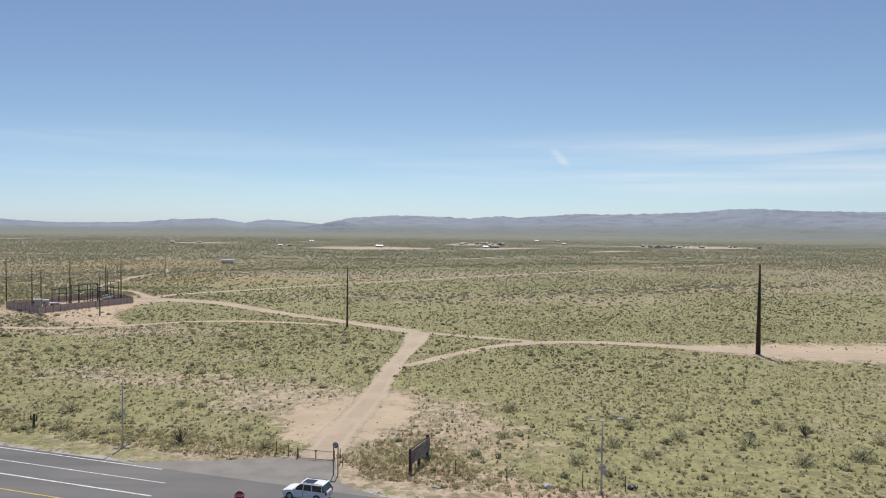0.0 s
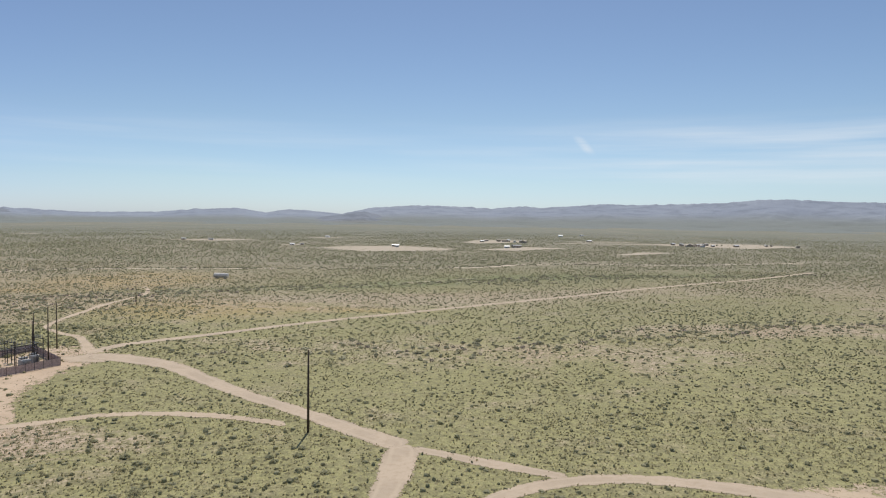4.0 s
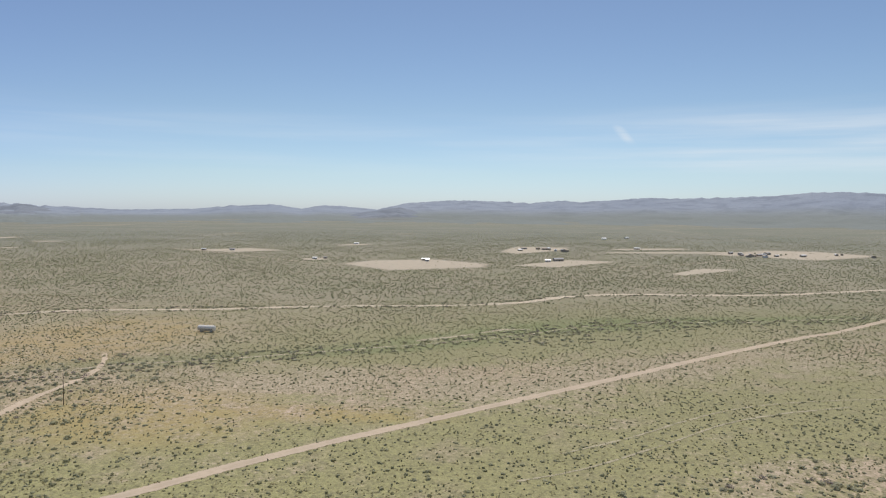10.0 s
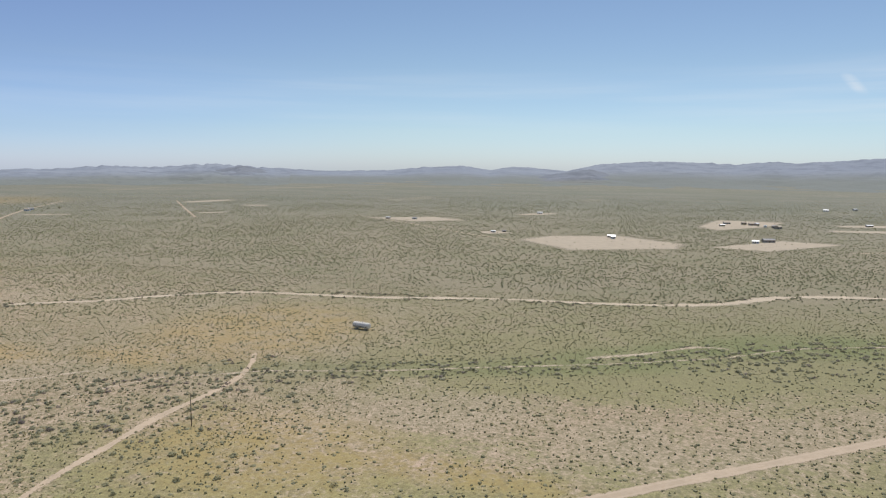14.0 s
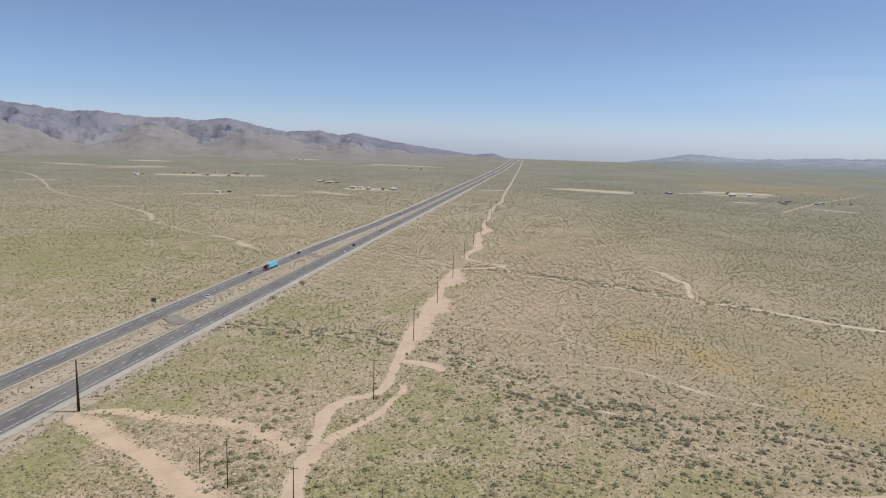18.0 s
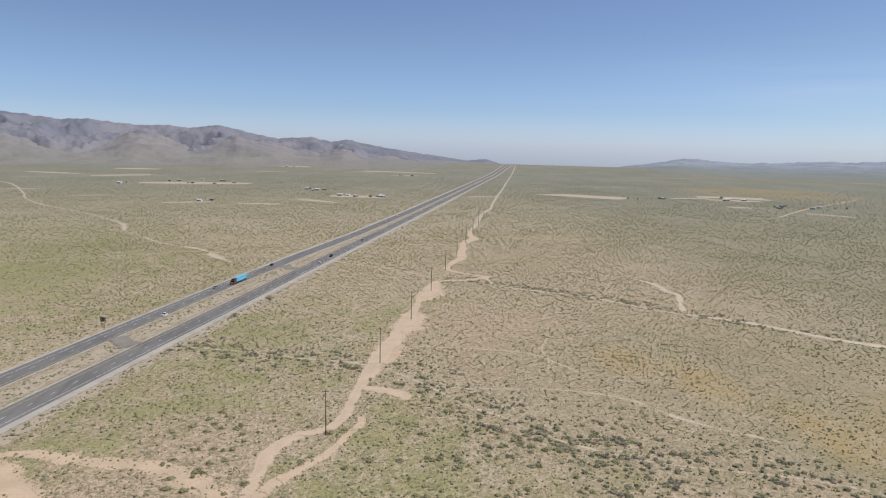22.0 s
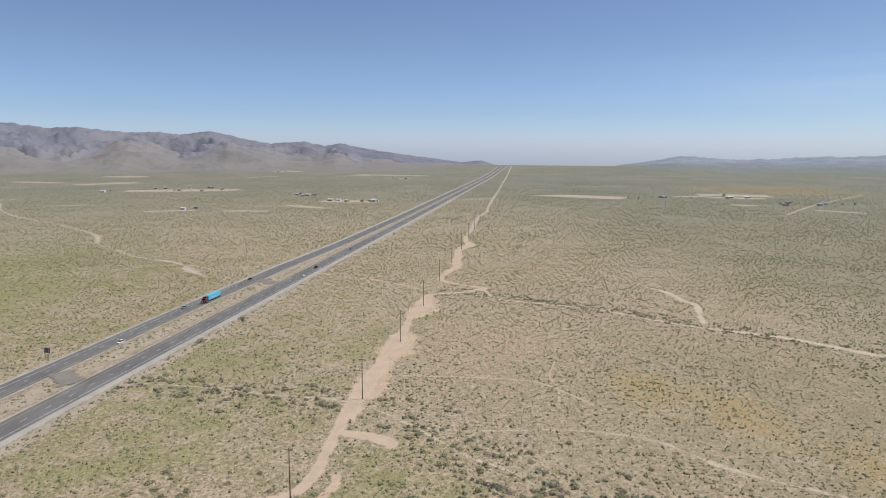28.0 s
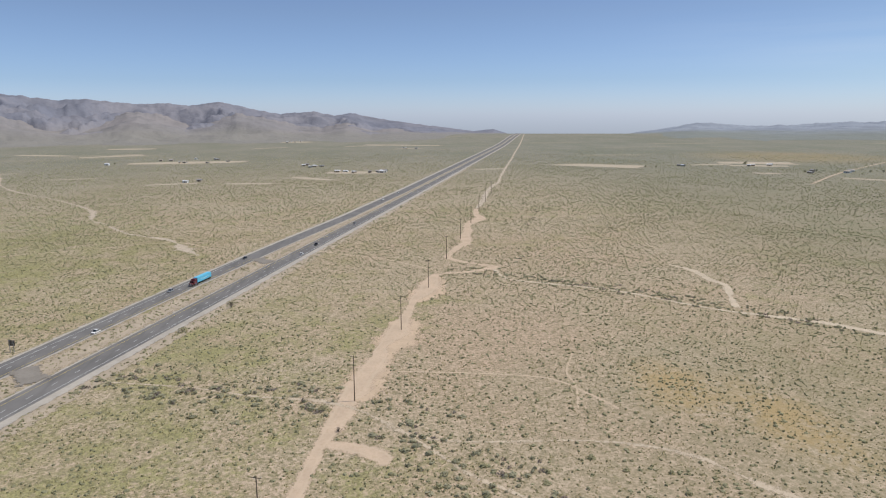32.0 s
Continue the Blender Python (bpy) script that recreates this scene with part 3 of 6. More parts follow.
def patch(name, pts, material, z, label, category="bare ground", clear=1.0, straight=False):
    """A rounded patch of ground surface inside a loop of points."""
    LAID[0] += 1
    z = z + 0.0016 * LAID[0]
    p = np.array(pts, float)
    c = p.mean(0)
    loop = smooth_line([*pts, pts[0]], 4.0)[:-1]
    if straight:
        ring = np.vstack([p, p[:1]])
        loop = np.vstack([ring[i] + (ring[i + 1] - ring[i]) * np.linspace(0, 1, 12, endpoint=False)[:, None] for i in range(len(p))])
    n, rings = len(loop), 8
    k = np.linspace(0, 1, rings + 1)[1:]
    v = np.vstack([c[None]] + [c + (loop - c) * f * 1.15 for f in k])
    verts = np.column_stack([v, floor_z(v[:, 0], v[:, 1]) + z])
    edge = np.concatenate([[0]] + [np.full(n, f) for f in k])
    tri = np.array([(0, 1 + i, 1 + (i + 1) % n) for i in range(n)])
    quads = np.array([(1 + r * n + i, 1 + (r + 1) * n + i, 1 + (r + 1) * n + (i + 1) % n, 1 + r * n + (i + 1) % n) for r in range(rings - 1) for i in range(n)])
    allt = np.vstack([tri, quads[:, [0, 1, 2]], quads[:, [0, 2, 3]]])
    if clear:
        BARE.append((p, clear, "patch"))
    return tagged(raw(name, verts, allt, material, {"edge": edge}), label, category, kind="structure")


# ---- the ground ----
def build_ground():
    rings = np.concatenate([np.linspace(0, 300, 16)[1:], 300 * (4720 / 300) ** np.linspace(0, 1, 70)[1:]])
    rings = np.concatenate([rings[rings < 1700], np.linspace(1700, 4720, 60)])
    az = np.radians(np.arange(0, 360, 1.5))
    x = CENTRE[0] - np.sin(az)[None] * rings[:, None]
    y = CENTRE[1] + np.cos(az)[None] * rings[:, None]
    v = np.vstack([[[*CENTRE, 0]], np.column_stack([x.ravel(), y.ravel(), floor_z(x.ravel(), y.ravel())])])
    n = len(az)
    tri = np.array([(0, 1 + i, 1 + (i + 1) % n) for i in range(n)])
    a = (np.arange(len(rings) - 1)[:, None] * n + np.arange(n)[None]).ravel() + 1
    b = (np.arange(len(rings) - 1)[:, None] * n + (np.arange(n)[None] + 1) % n).ravel() + 1
    tris = np.vstack([tri, np.stack([a, a + n, b + n], 1), np.stack([a, b + n, b], 1)])
    tagged(raw("ground", v, tris, "ground"), "flat desert plain of tan sand, spring grass and scrub", "ground", kind="structure")


build_ground()

# ---- the mountains round the plain ----
# bearing in degrees left of +y, height of the crest in metres
CREST_SOUTH = [(-60, 170), (-45, 150), (-35, 160), (-29, 172), (-26, 187), (-24, 184), (-21, 163), (-15, 148), (-12, 151), (-7, 123), (-5, 131), (-2.7, 113),
               (0.7, 127), (4, 129), (7.6, 110), (10.2, 64), (13, 84), (14.6, 90), (16.5, 66), (18.8, 95), (22, 82), (25, 60), (30, 53), (33.5, 65)]
CREST_WEST = [(33.5, 65), (36.5, 80), (39, 92), (43.5, 67), (46.2, 79), (49.5, 58), (53, 52), (55.5, 38), (58, 32), (59.3, 38), (61.8, 52), (64.3, 14), (66, -4), (67.5, -26), (70, -60)]
CREST_NORTH = [(75.7, -50), (76.3, -14), (77.4, 14), (79.0, 2), (80.7, 20), (83.5, 48), (86.3, 80), (88.9, 122), (90, 103), (91.8, 133), (94.3, 116), (96, 140), (98, 178), (98.9, 191), (101.2, 170),
               (102.6, 182), (104.6, 178), (106.6, 191), (108.2, 207), (110, 198), (112, 220), (115, 245), (117.5, 272), (120, 268), (130, 230), (150, 180)]
CREST_BACK = [(150, 180), (180, 120), (220, 150), (260, 110), (300, 170)]


def mountain_range(name, crest, material, label, rough, power, step=0.15, spur_size=0.5, near=2750, deep=1880, seed=0.7, grain=0.0026):
    az = np.arange(crest[0][0], crest[-1][0] + step / 2, step)
    top = np.interp(az, *np.array(crest).T)
    az = np.concatenate([[az[0] - 0.6], az, [az[-1] + 0.6]])
    top = np.interp(az, *np.array(crest).T)
    jag = np.array([noise.fractal((a * 1.7, 3.1, 0), 0.8, 2.1, 5) for a in az])
    sharp = jag * rough * np.clip((top + 25) / 120, 0.12, 1)
    crest_line = top
    base = far_floor(az)
    f = np.linspace(0, 1, 46)
    r = near + f * deep
    verts, rise = [], []
    for k, rr in zip(f, r):
        top = crest_line + sharp * k**5
        fl = np.array([float(floor_z(CENTRE[0] - math.sin(radians(a)) * rr, CENTRE[1] + math.cos(radians(a)) * rr)) for a in az])
        x, y = CENTRE[0] - np.sin(np.radians(az)) * rr, CENTRE[1] + np.cos(np.radians(az)) * rr
        rid = np.array([1 - abs(noise.fractal((a * b, c * b, seed), 1.0, 2.0, 6)) * 2.2 for a, c, b in zip(x, y, [grain] * len(x))])
        g = k**power
        h = fl + np.clip(top - fl, 0, None) * np.clip(g + spur_size * (rid - 0.35) * 1.3 * k * (1 - k), 0, 1.0) - 1.5 * (1 - k) ** 3
        h = np.minimum(h, top + (1 - k) * -4)
        h = np.where(top <= fl, fl - 1.5, h)
        verts.append(np.column_stack([x, y, h]))
        rise.append(np.clip((h - fl) / np.maximum(top - fl, 40), 0, 1))
    verts.append(np.column_stack([CENTRE[0] - np.sin(np.radians(az)) * (near + deep + 25), CENTRE[1] + np.cos(np.radians(az)) * (near + deep + 25), verts[-1][:, 2] - 1.0]))
    rise.append(rise[-1])
    x, y = CENTRE[0] - np.sin(np.radians(az)) * (near + deep + 90), CENTRE[1] + np.cos(np.radians(az)) * (near + deep + 90)
    verts.append(np.column_stack([x, y, base - 30]))
    rise.append(np.zeros(len(az)))
    n, m = len(az), len(verts)
    a = (np.arange(m - 1)[:, None] * n + np.arange(n - 1)[None]).ravel()
    ob = raw(name, np.vstack(verts), np.stack([a, a + n, a + n + 1, a + 1], 1), material, {"rise": np.concatenate(rise)})
    ob.data.polygons.foreach_set("use_smooth", np.ones(len(ob.data.polygons), bool))
    return tagged(ob, label, "mountains", kind="structure")


mountain_range("mountain_range_south", CREST_SOUTH, "range_south", "low desert mountains coloured with blue-grey haze along the far edge of the plain", 5, 2.6, 0.15, 0.25)
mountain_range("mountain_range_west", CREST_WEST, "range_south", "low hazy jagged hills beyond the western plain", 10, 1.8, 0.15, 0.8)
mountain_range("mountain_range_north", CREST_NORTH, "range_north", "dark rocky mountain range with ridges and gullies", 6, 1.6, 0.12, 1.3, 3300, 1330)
FOOTHILLS = [(77, 2), (80, 6), (83, 14), (85.5, 34), (87, 22), (89, 66), (91, 40), (93, 52), (95, 88), (97.5, 118), (99.5, 74), (101, 60), (103, 112), (105, 128), (107, 84), (109.5, 62), (112, 96), (115, 140), (118, 90), (122, 110), (126, 120), (150, 80)]
mountain_range("foothills_north", FOOTHILLS, "foothills", "pale tan foothills below the northern mountains", 12, 1.7, 0.15, 0.7, 2700, 1250, 5.3, 0.0022)
HILLS = [(4, -20), (5.5, 34), (7, 58), (8.3, 78), (9.2, 70), (10.5, 56), (12, 40), (14, 22), (15.5, -20)]
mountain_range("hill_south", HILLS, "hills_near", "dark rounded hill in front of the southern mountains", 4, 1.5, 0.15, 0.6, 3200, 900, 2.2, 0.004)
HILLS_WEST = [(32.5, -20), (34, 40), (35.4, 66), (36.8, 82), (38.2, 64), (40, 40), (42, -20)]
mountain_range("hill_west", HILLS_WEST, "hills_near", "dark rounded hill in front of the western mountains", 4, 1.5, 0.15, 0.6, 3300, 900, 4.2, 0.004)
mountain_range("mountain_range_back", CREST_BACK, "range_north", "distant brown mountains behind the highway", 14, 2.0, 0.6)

# ---- tracks, washes and bare ground ----
patch("sand_pad", [(-25, 96), (-20, 103), (-13, 108), (-5, 112), (-3, 96), (-6, 88), (-11, 80), (-15, 78), (-18, 82)], "pad", 0.022, "fan of pinkish tan sand inside the gate")
patch("sand_clearing", [(48, 157), (69, 161), (89, 164), (125, 163), (142, 150), (122, 138), (94, 136), (72, 140), (58, 149)], "pad", 0.022, "cleared pinkish sand round a tall steel pole")
patch("substation_apron", [(-150, 205), (-120, 198), (-100, 182), (-80, 176), (-95, 200), (-100, 225), (-100, 246), (-118, 262), (-140, 232)], "clearing", 0.016, "sandy apron round the substation", clear=0.6)
patch("sand_junction", [(-114, 244), (-104, 252), (-92, 250), (-96, 240), (-106, 238)], "track", 0.026, "sandy junction of dirt tracks")
ribbon("power_line_clearing", [(-243, 133), (-236, 136), (-229, 145), (-216, 156), (-202, 170), (-190, 180), (-178, 188), (-166, 198), (-150, 212)], [6, 9, 10, 10, 11, 12, 15, 18, 18], "clearing", 0.02, "bare reddish sand clearing under the power poles", "bare ground", wander=0.4, clear=0.5)

ribbon("dirt_road_gate", [(-14, 76), (-13, 87), (-11, 104), (-9, 133), (-6.5, 158), (-6, 176)], [4.6, 4.6, 4.0, 3.8, 4.4, 7], "track", 0.034, "graded tan dirt road leading from a gate")
ribbon("dirt_road_substation", [(-5, 174), (-14, 181), (-24, 190), (-36, 200), (-46, 208), (-60, 221), (-74, 235), (-90, 244), (-105, 248)], [8, 5.5, 5, 5, 5, 5.5, 6.5, 8, 8], "track", 0.032, "graded tan dirt road curving to a substation")
ribbon("dirt_track_loop", [(-30, 186), (-48, 191), (-68, 190), (-85, 180), (-103, 174), (-125, 178)], 3.0, "faint", 0.03, "faint sandy vehicle track through grass")
ribbon("dirt_track_pole", [(-8, 131), (-5, 133), (2, 143), (12, 154), (23, 160), (37, 161), (54, 156), (69, 150), (92, 145), (130, 138)], [3, 3, 3.2, 4, 6, 6, 7, 9, 9], "track", 0.03, "sandy track to a steel pole", wander=0.2)
ribbon("dirt_track_link", [(-5, 174), (1, 171), (9, 167), (23, 161)], 3.2, "track", 0.028, "narrow sandy link track")
ribbon("dirt_road_long", [(-107, 250), (-105, 264), (-93, 278), (-80, 292), (-64, 310), (-41, 333), (-21, 351), (16, 385), (57, 422), (111, 472), (170, 523), (203, 548), (300, 640)], 4.4, "track", 0.03, "long straight tan dirt road across the plain", wander=0.12)
ribbon("dirt_track_west", [(-107, 252), (-125, 277), (-133, 282), (-148, 296), (-154, 315), (-157, 336), (-161, 361), (-161, 384), (-163, 404), (-171, 425), (-180, 440)], [3.5, 3, 3, 2.6, 2.6, 3, 3.6, 3.6, 3, 2.5, 2], "faint", 0.03, "winding sandy track to a dry wash", wander=0.4)
ribbon("power_line_track", [(-150, 212), (-165, 213), (-179, 214), (-189, 215), (-197, 216), (-205, 218), (-213, 219), (-222, 220), (-231, 221), (-240, 225), (-246, 231), (-250, 240), (-261, 245), (-274, 248), (-287, 250.5), (-299, 254), (-311, 257), (-321, 259), (-334, 263), (-347, 267), (-360, 271), (-375, 273.5), (-391, 280), (-404, 283), (-414, 286), (-430, 290), (-447, 294), (-462, 301), (-475, 305), (-488, 308), (-499, 311), (-505, 316)],
       [11, 9, 7, 6, 5, 4, 4, 4.6, 6, 5.5, 4.4, 5.4, 4.6, 4.6, 4.4, 7, 7.4, 7, 12, 10.5, 7.4, 4.6, 11, 11, 5.4, 5, 5, 12, 13.5, 11, 6, 4.4], "service", 0.032, "sandy service track along the power poles", wander=0.3, clear=0.85)
ribbon("line_clearing_middle", [(-318, 261), (-334, 264), (-349, 269), (-370, 275), (-388, 282), (-402, 285), (-414, 287)], [10, 19, 14, 10, 20, 18, 7], "clearing", 0.02, "bare pink sand round power poles", "bare ground", wander=0.4, clear=0.7)
ribbon("line_clearing_far", [(-440, 292), (-458, 301), (-472, 306), (-486, 309), (-498, 311)], [6, 19, 21, 17, 7], "clearing", 0.02, "bare pink sand below far power poles", "bare ground", wander=0.4, clear=0.7)
ribbon("sand_lobe", [(-290, 251), (-287, 258), (-283, 265), (-278, 269), (-274, 267)], [5, 6, 7, 7, 3], "service", 0.02, "lobe of bare sand beside the service track", "bare ground", wander=0.3)
ribbon("gully_lower", [(-300, 268), (-286, 289), (-280, 330), (-268, 354), (-248, 366), (-236, 377), (-224, 392)], [1.2, 1.8, 1.4, 2.4, 4, 2.2, 1.5], "wash", 0.02, "broken strip of gully sand among bushes", wander=1.0)
ribbon("power_line_track_second", [(-262, 251), (-254, 251), (-246, 247), (-235, 242), (-227, 237), (-219, 230), (-213, 225), (-203, 220), (-192, 218)], [2, 3, 3.4, 4, 4, 4, 4, 4, 3], "clearing", 0.03, "second worn strip of the service track", wander=0.5, clear=0.7)
ribbon("bare_band", [(-238, 138), (-240, 148), (-236, 158), (-232, 169), (-227, 188), (-215, 203), (-203, 213)], [6, 7, 6, 7, 8, 10, 11], "clearing", 0.018, "band of bare pinkish soil between scrub", "bare ground", wander=0.6, clear=0.3)
ribbon("foot_trail", [(-345, 276), (-342, 290), (-336, 315), (-329, 332), (-314, 341), (-299, 347)], 1.3, "faint", 0.02, "thin worn trail through scrub", wander=0.4)
ribbon("foot_trail_cross", [(-301, 333), (-321, 339), (-335, 340), (-357, 350)], 0.9, "faint", 0.02, "thin worn trail through scrub", wander=0.4)
ribbon("far_trail_north", [(-585, -30), (-599, 9), (-612, 41), (-624, 77), (-642, 126), (-612, 162)], 1.8, "faint", 0.02, "thin pale trail beyond the highway", wander=0.4)
ribbon("link_trail", [(-590, 238), (-576, 255), (-551, 286), (-510, 316)], 1.6, "faint", 0.02, "thin trail from the highway to the power line", wander=0.4)
ribbon("power_line_track_far", [(-505, 314), (-506, 332), (-513, 347), (-519, 351), (-530, 341), (-541, 331), (-554, 327), (-570, 332), (-588, 340), (-605, 349), (-620, 351), (-640, 354), (-657, 359), (-676, 362), (-685, 363), (-711, 374), (-728, 384), (-758, 385), (-796, 392)],
       [4, 4, 8, 7, 4.5, 4.5, 5.5, 5.5, 7, 9, 9.5, 9.4, 8, 6.5, 7, 11, 11, 6, 5.5], "service", 0.03, "pale service track with sandy bends", step=6, wander=0.3)
ribbon("power_line_track_end", [(-796, 392), (-856, 411), (-904, 423), (-966, 439), (-1037, 462), (-1077, 478), (-1165, 500), (-1345, 550), (-1568, 613), (-1916, 709), (-2600, 900), (-3250, 1080)], [5, 8, 6.5, 7, 6.5, 5.5, 5, 5, 5, 5, 5, 5], "far_service", 0.03, "broken pale service track running to the horizon", step=6, wander=0.6)
ribbon("dry_wash_near", [(-352, 165), (-346, 185), (-339, 206), (-329, 226), (-322, 248), (-312, 262), (-299, 272), (-283, 282), (-265, 292), (-254, 302), (-237, 312), (-215, 340), (-200, 380), (-190, 397)], [1.4, 1.8, 2.6, 1.6, 1.6, 1.8, 1.6], "wash", 0.024, "shallow dry wash of pale sand lined with bushes", wander=0.6)
ribbon("dry_wash_middle", [(-515, 350), (-486, 352), (-475, 364), (-465, 380), (-450, 402), (-437, 414), (-418, 428), (-404, 440), (-394, 453), (-376, 476), (-358, 490), (-340, 503), (-311, 536), (-276, 562), (-231, 572), (-189, 580), (-150, 594), (-105, 608), (-57, 615), (-13, 626)], [2, 2, 2.2, 2.6, 3, 5, 6, 6, 6, 6, 6, 6, 6, 6, 6.5, 7], "wash_bright", 0.024, "long dry wash of pale sand crossing the plain", wander=0.6, step=4)
ribbon("dry_wash_branch", [(-508, 463), (-488, 470), (-462, 468), (-451, 470), (-424, 458), (-405, 450)], [2, 5, 5, 4, 3], "wash_bright", 0.02, "side branch of a pale dry wash", wander=0.5)
ribbon("dry_wash_east", [(-13, 626), (24, 647), (58, 684), (110, 705), (150, 706), (213, 715), (268, 735), (400, 800)], [8, 9, 10, 10, 8, 7, 6], "wash_bright", 0.022, "pale dry wash in the middle distance", wander=0.7, step=5)
ribbon("dry_wash_green", [(-190, 397), (-174, 406), (-158, 418), (-119, 434), (-78, 456), (-32, 480), (-7, 495), (20, 513), (50, 540), (82, 557), (114, 568), (143, 567), (200, 586), (290, 610)], 1.8, "wash", 0.022, "green-banked dry wash with broken sand bars", wander=0.9)
ribbon("dry_wash_green_branch", [(-40, 486), (-15, 505), (5, 525), (22, 530)], 3.2, "wash", 0.02, "short sandy side channel of a wash", wander=0.8)
ribbon("dry_wash_north", [(-1686, -545), (-1528, -414), (-1287, -290), (-1180, -242), (-1074, -176), (-983, -98), (-886, -26), (-833, 4), (-779, 21), (-745, 45), (-690, 80), (-655, 120), (-612, 142), (-585, 158)], [4, 6, 4, 3.5, 5, 3, 4, 6, 6.5, 3.5, 3.5, 4, 7, 3], "far_service", 0.022, "winding pale wash beyond the highway", wander=1.0, step=5)
ribbon("dry_wash_bend", [(-560, -75), (-518, -83), (-495, -61), (-463, -37), (-446, -8), (-400, 30)], 5, "wash", 0.022, "curving sandy wash north of the highway", wander=0.6)
ribbon("dirt_road_north", [(-470, -105), (-423, -53), (-390, -18), (-361, 13), (-332, 41), (-312, 61), (-303, 68), (-287, 70), (-274, 68), (-257, 65), (-246, 61), (-225, 52), (-200, 44)], 6, "track", 0.03, "tan dirt road bending beside the highway", wander=0.15)
ribbon("wheel_track_upper", [(22, 327), (45, 344), (64, 361), (88, 379), (117, 391), (157, 400)], 1.2, "marks", 0.02, "faint pair of wheel marks through green grass", wander=0.4)
ribbon("wheel_track_lower", [(9, 306), (28, 317), (53, 338), (77, 360), (100, 374), (130, 386)], 1.2, "marks", 0.02, "faint pair of wheel marks through green grass", wander=0.4)
FIELDS = [
    ([(-201, 968), (-121, 884), (-10, 947), (-5, 1000), (-87, 1071), (-177, 1032)], "large cleared field of bare tan earth"),
    ([(12, 976), (72, 960), (164, 1071), (97, 1092)], "cleared strip of tan earth beside a house"),
    ([(182, 890), (196, 878), (290, 971), (239, 975)], "small scraped patch of earth"),
    ([(317, 1250), (390, 1192), (443, 1132), (600, 1250), (550, 1370), (465, 1394)], "bare yard round a cluster of sheds"),
    ([(-518, 1205), (-415, 1163), (-337, 1222), (-422, 1273)], "pale cleared lot beyond the scrub"),
    ([(-255, 1019), (-217, 1041), (-248, 1070), (-270, 1050)], "small bare lot with a shed"),
    ([(-4, 1254), (25, 1202), (98, 1295), (136, 1409), (29, 1422)], "bare farmyard earth far off"),
    ([(-1419, 632), (-1290, 786), (-1350, 840), (-1440, 720)], "long bright cleared field"),
    ([(-1385, 986), (-1311, 1127), (-1386, 1151), (-1440, 1010)], "second bright cleared field"),
]
for pts, label in FIELDS:
    patch("cleared_field", pts, "field", 0.03, label, straight=True)

# far lots: middle, half length, half width, turn
LOTS_WEST = [(-2018, -520, 93, 25, 67), (-2358, -398, 76, 45, 90), (-1935, -320, 87, 29, 127), (-1640, -76, 131, 44, 97), (-1137, 8, 39, 11, 106), (-1124, 119, 37, 13, 87), (-1193, 203, 50, 12, 45), (-1298, 274, 52, 29, 83), (-2853, -1, 142, 63, 74), (-2457, 447, 150, 37, 66), (-2004, -307, 40, 14, 120), (-2328, 25, 60, 15, 122), (-2417, 320, 85, 16, 123), (-2190, 442, 66, 12, 120), (-1252, -167, 35, 8, 106), (-1381, -342, 41, 9, 109), (-2946, -189, 83, 25, 131)]
LOTS_SOUTH = [(-1330, 519, 34, 12, 97), (-1356, 961, 51, 15, 100), (-1306, 1029, 57, 22, 69), (-1146, 943, 24, 15, 62), (-1016, 1022, 40, 12, -144), (-1082, 1506, 80, 28, 83), (-887, 1413, 30, 21, -156), (-811, 1188, 30, 14, 61), (-276, 1418, 44, 20, 51), (266, 1381, 78, 25, -161), (302, 1287, 143, 23, -168)]
for cx, cy, hl, hw, turn in LOTS_WEST + LOTS_SOUTH:
    c, s = math.cos(radians(turn)), math.sin(radians(turn))
    loop = [(cx + u * hl * c - v * hw * s, cy + u * hl * s + v * hw * c) for u, v in ((-1, -0.6), (0.1, -1), (1, -0.7), (1, 0.6), (-0.1, 1), (-1, 0.7))]
    patch("cleared_field", loop, "field", 0.03, "pale scraped lot among far scrub", straight=True)
ribbon("far_road", [(-971, 897), (-1122, 1054), (-1239, 1194), (-1366, 1353)], 5, "track", 0.03, "pale dirt road among far houses", step=8, wander=0.1)
ribbon("far_road_stub", [(-1160, 1484), (-931, 1252), (-763, 1084)], 4, "track", 0.03, "narrow dirt road on the far plain", step=8, wander=0.1)
ribbon("far_track", [(-561, 1249), (-440, 1158), (-347, 1081), (-276, 1015), (-194, 955)], 3.5, "faint", 0.03, "thin pale track to a cleared field", step=8, wander=0.1)
ribbon("far_track_east", [(148, 978), (237, 1038), (311, 1110), (375, 1171)], 3.5, "faint", 0.03, "thin pale track to a far yard", step=8, wander=0.1)

# ---- the divided highway ----
ALONG, ACROSS = np.array([-0.955, 0.2965]), np.array([0.2965, 0.955])


def on_road(s, off):
    return ALONG * s + ACROSS * off


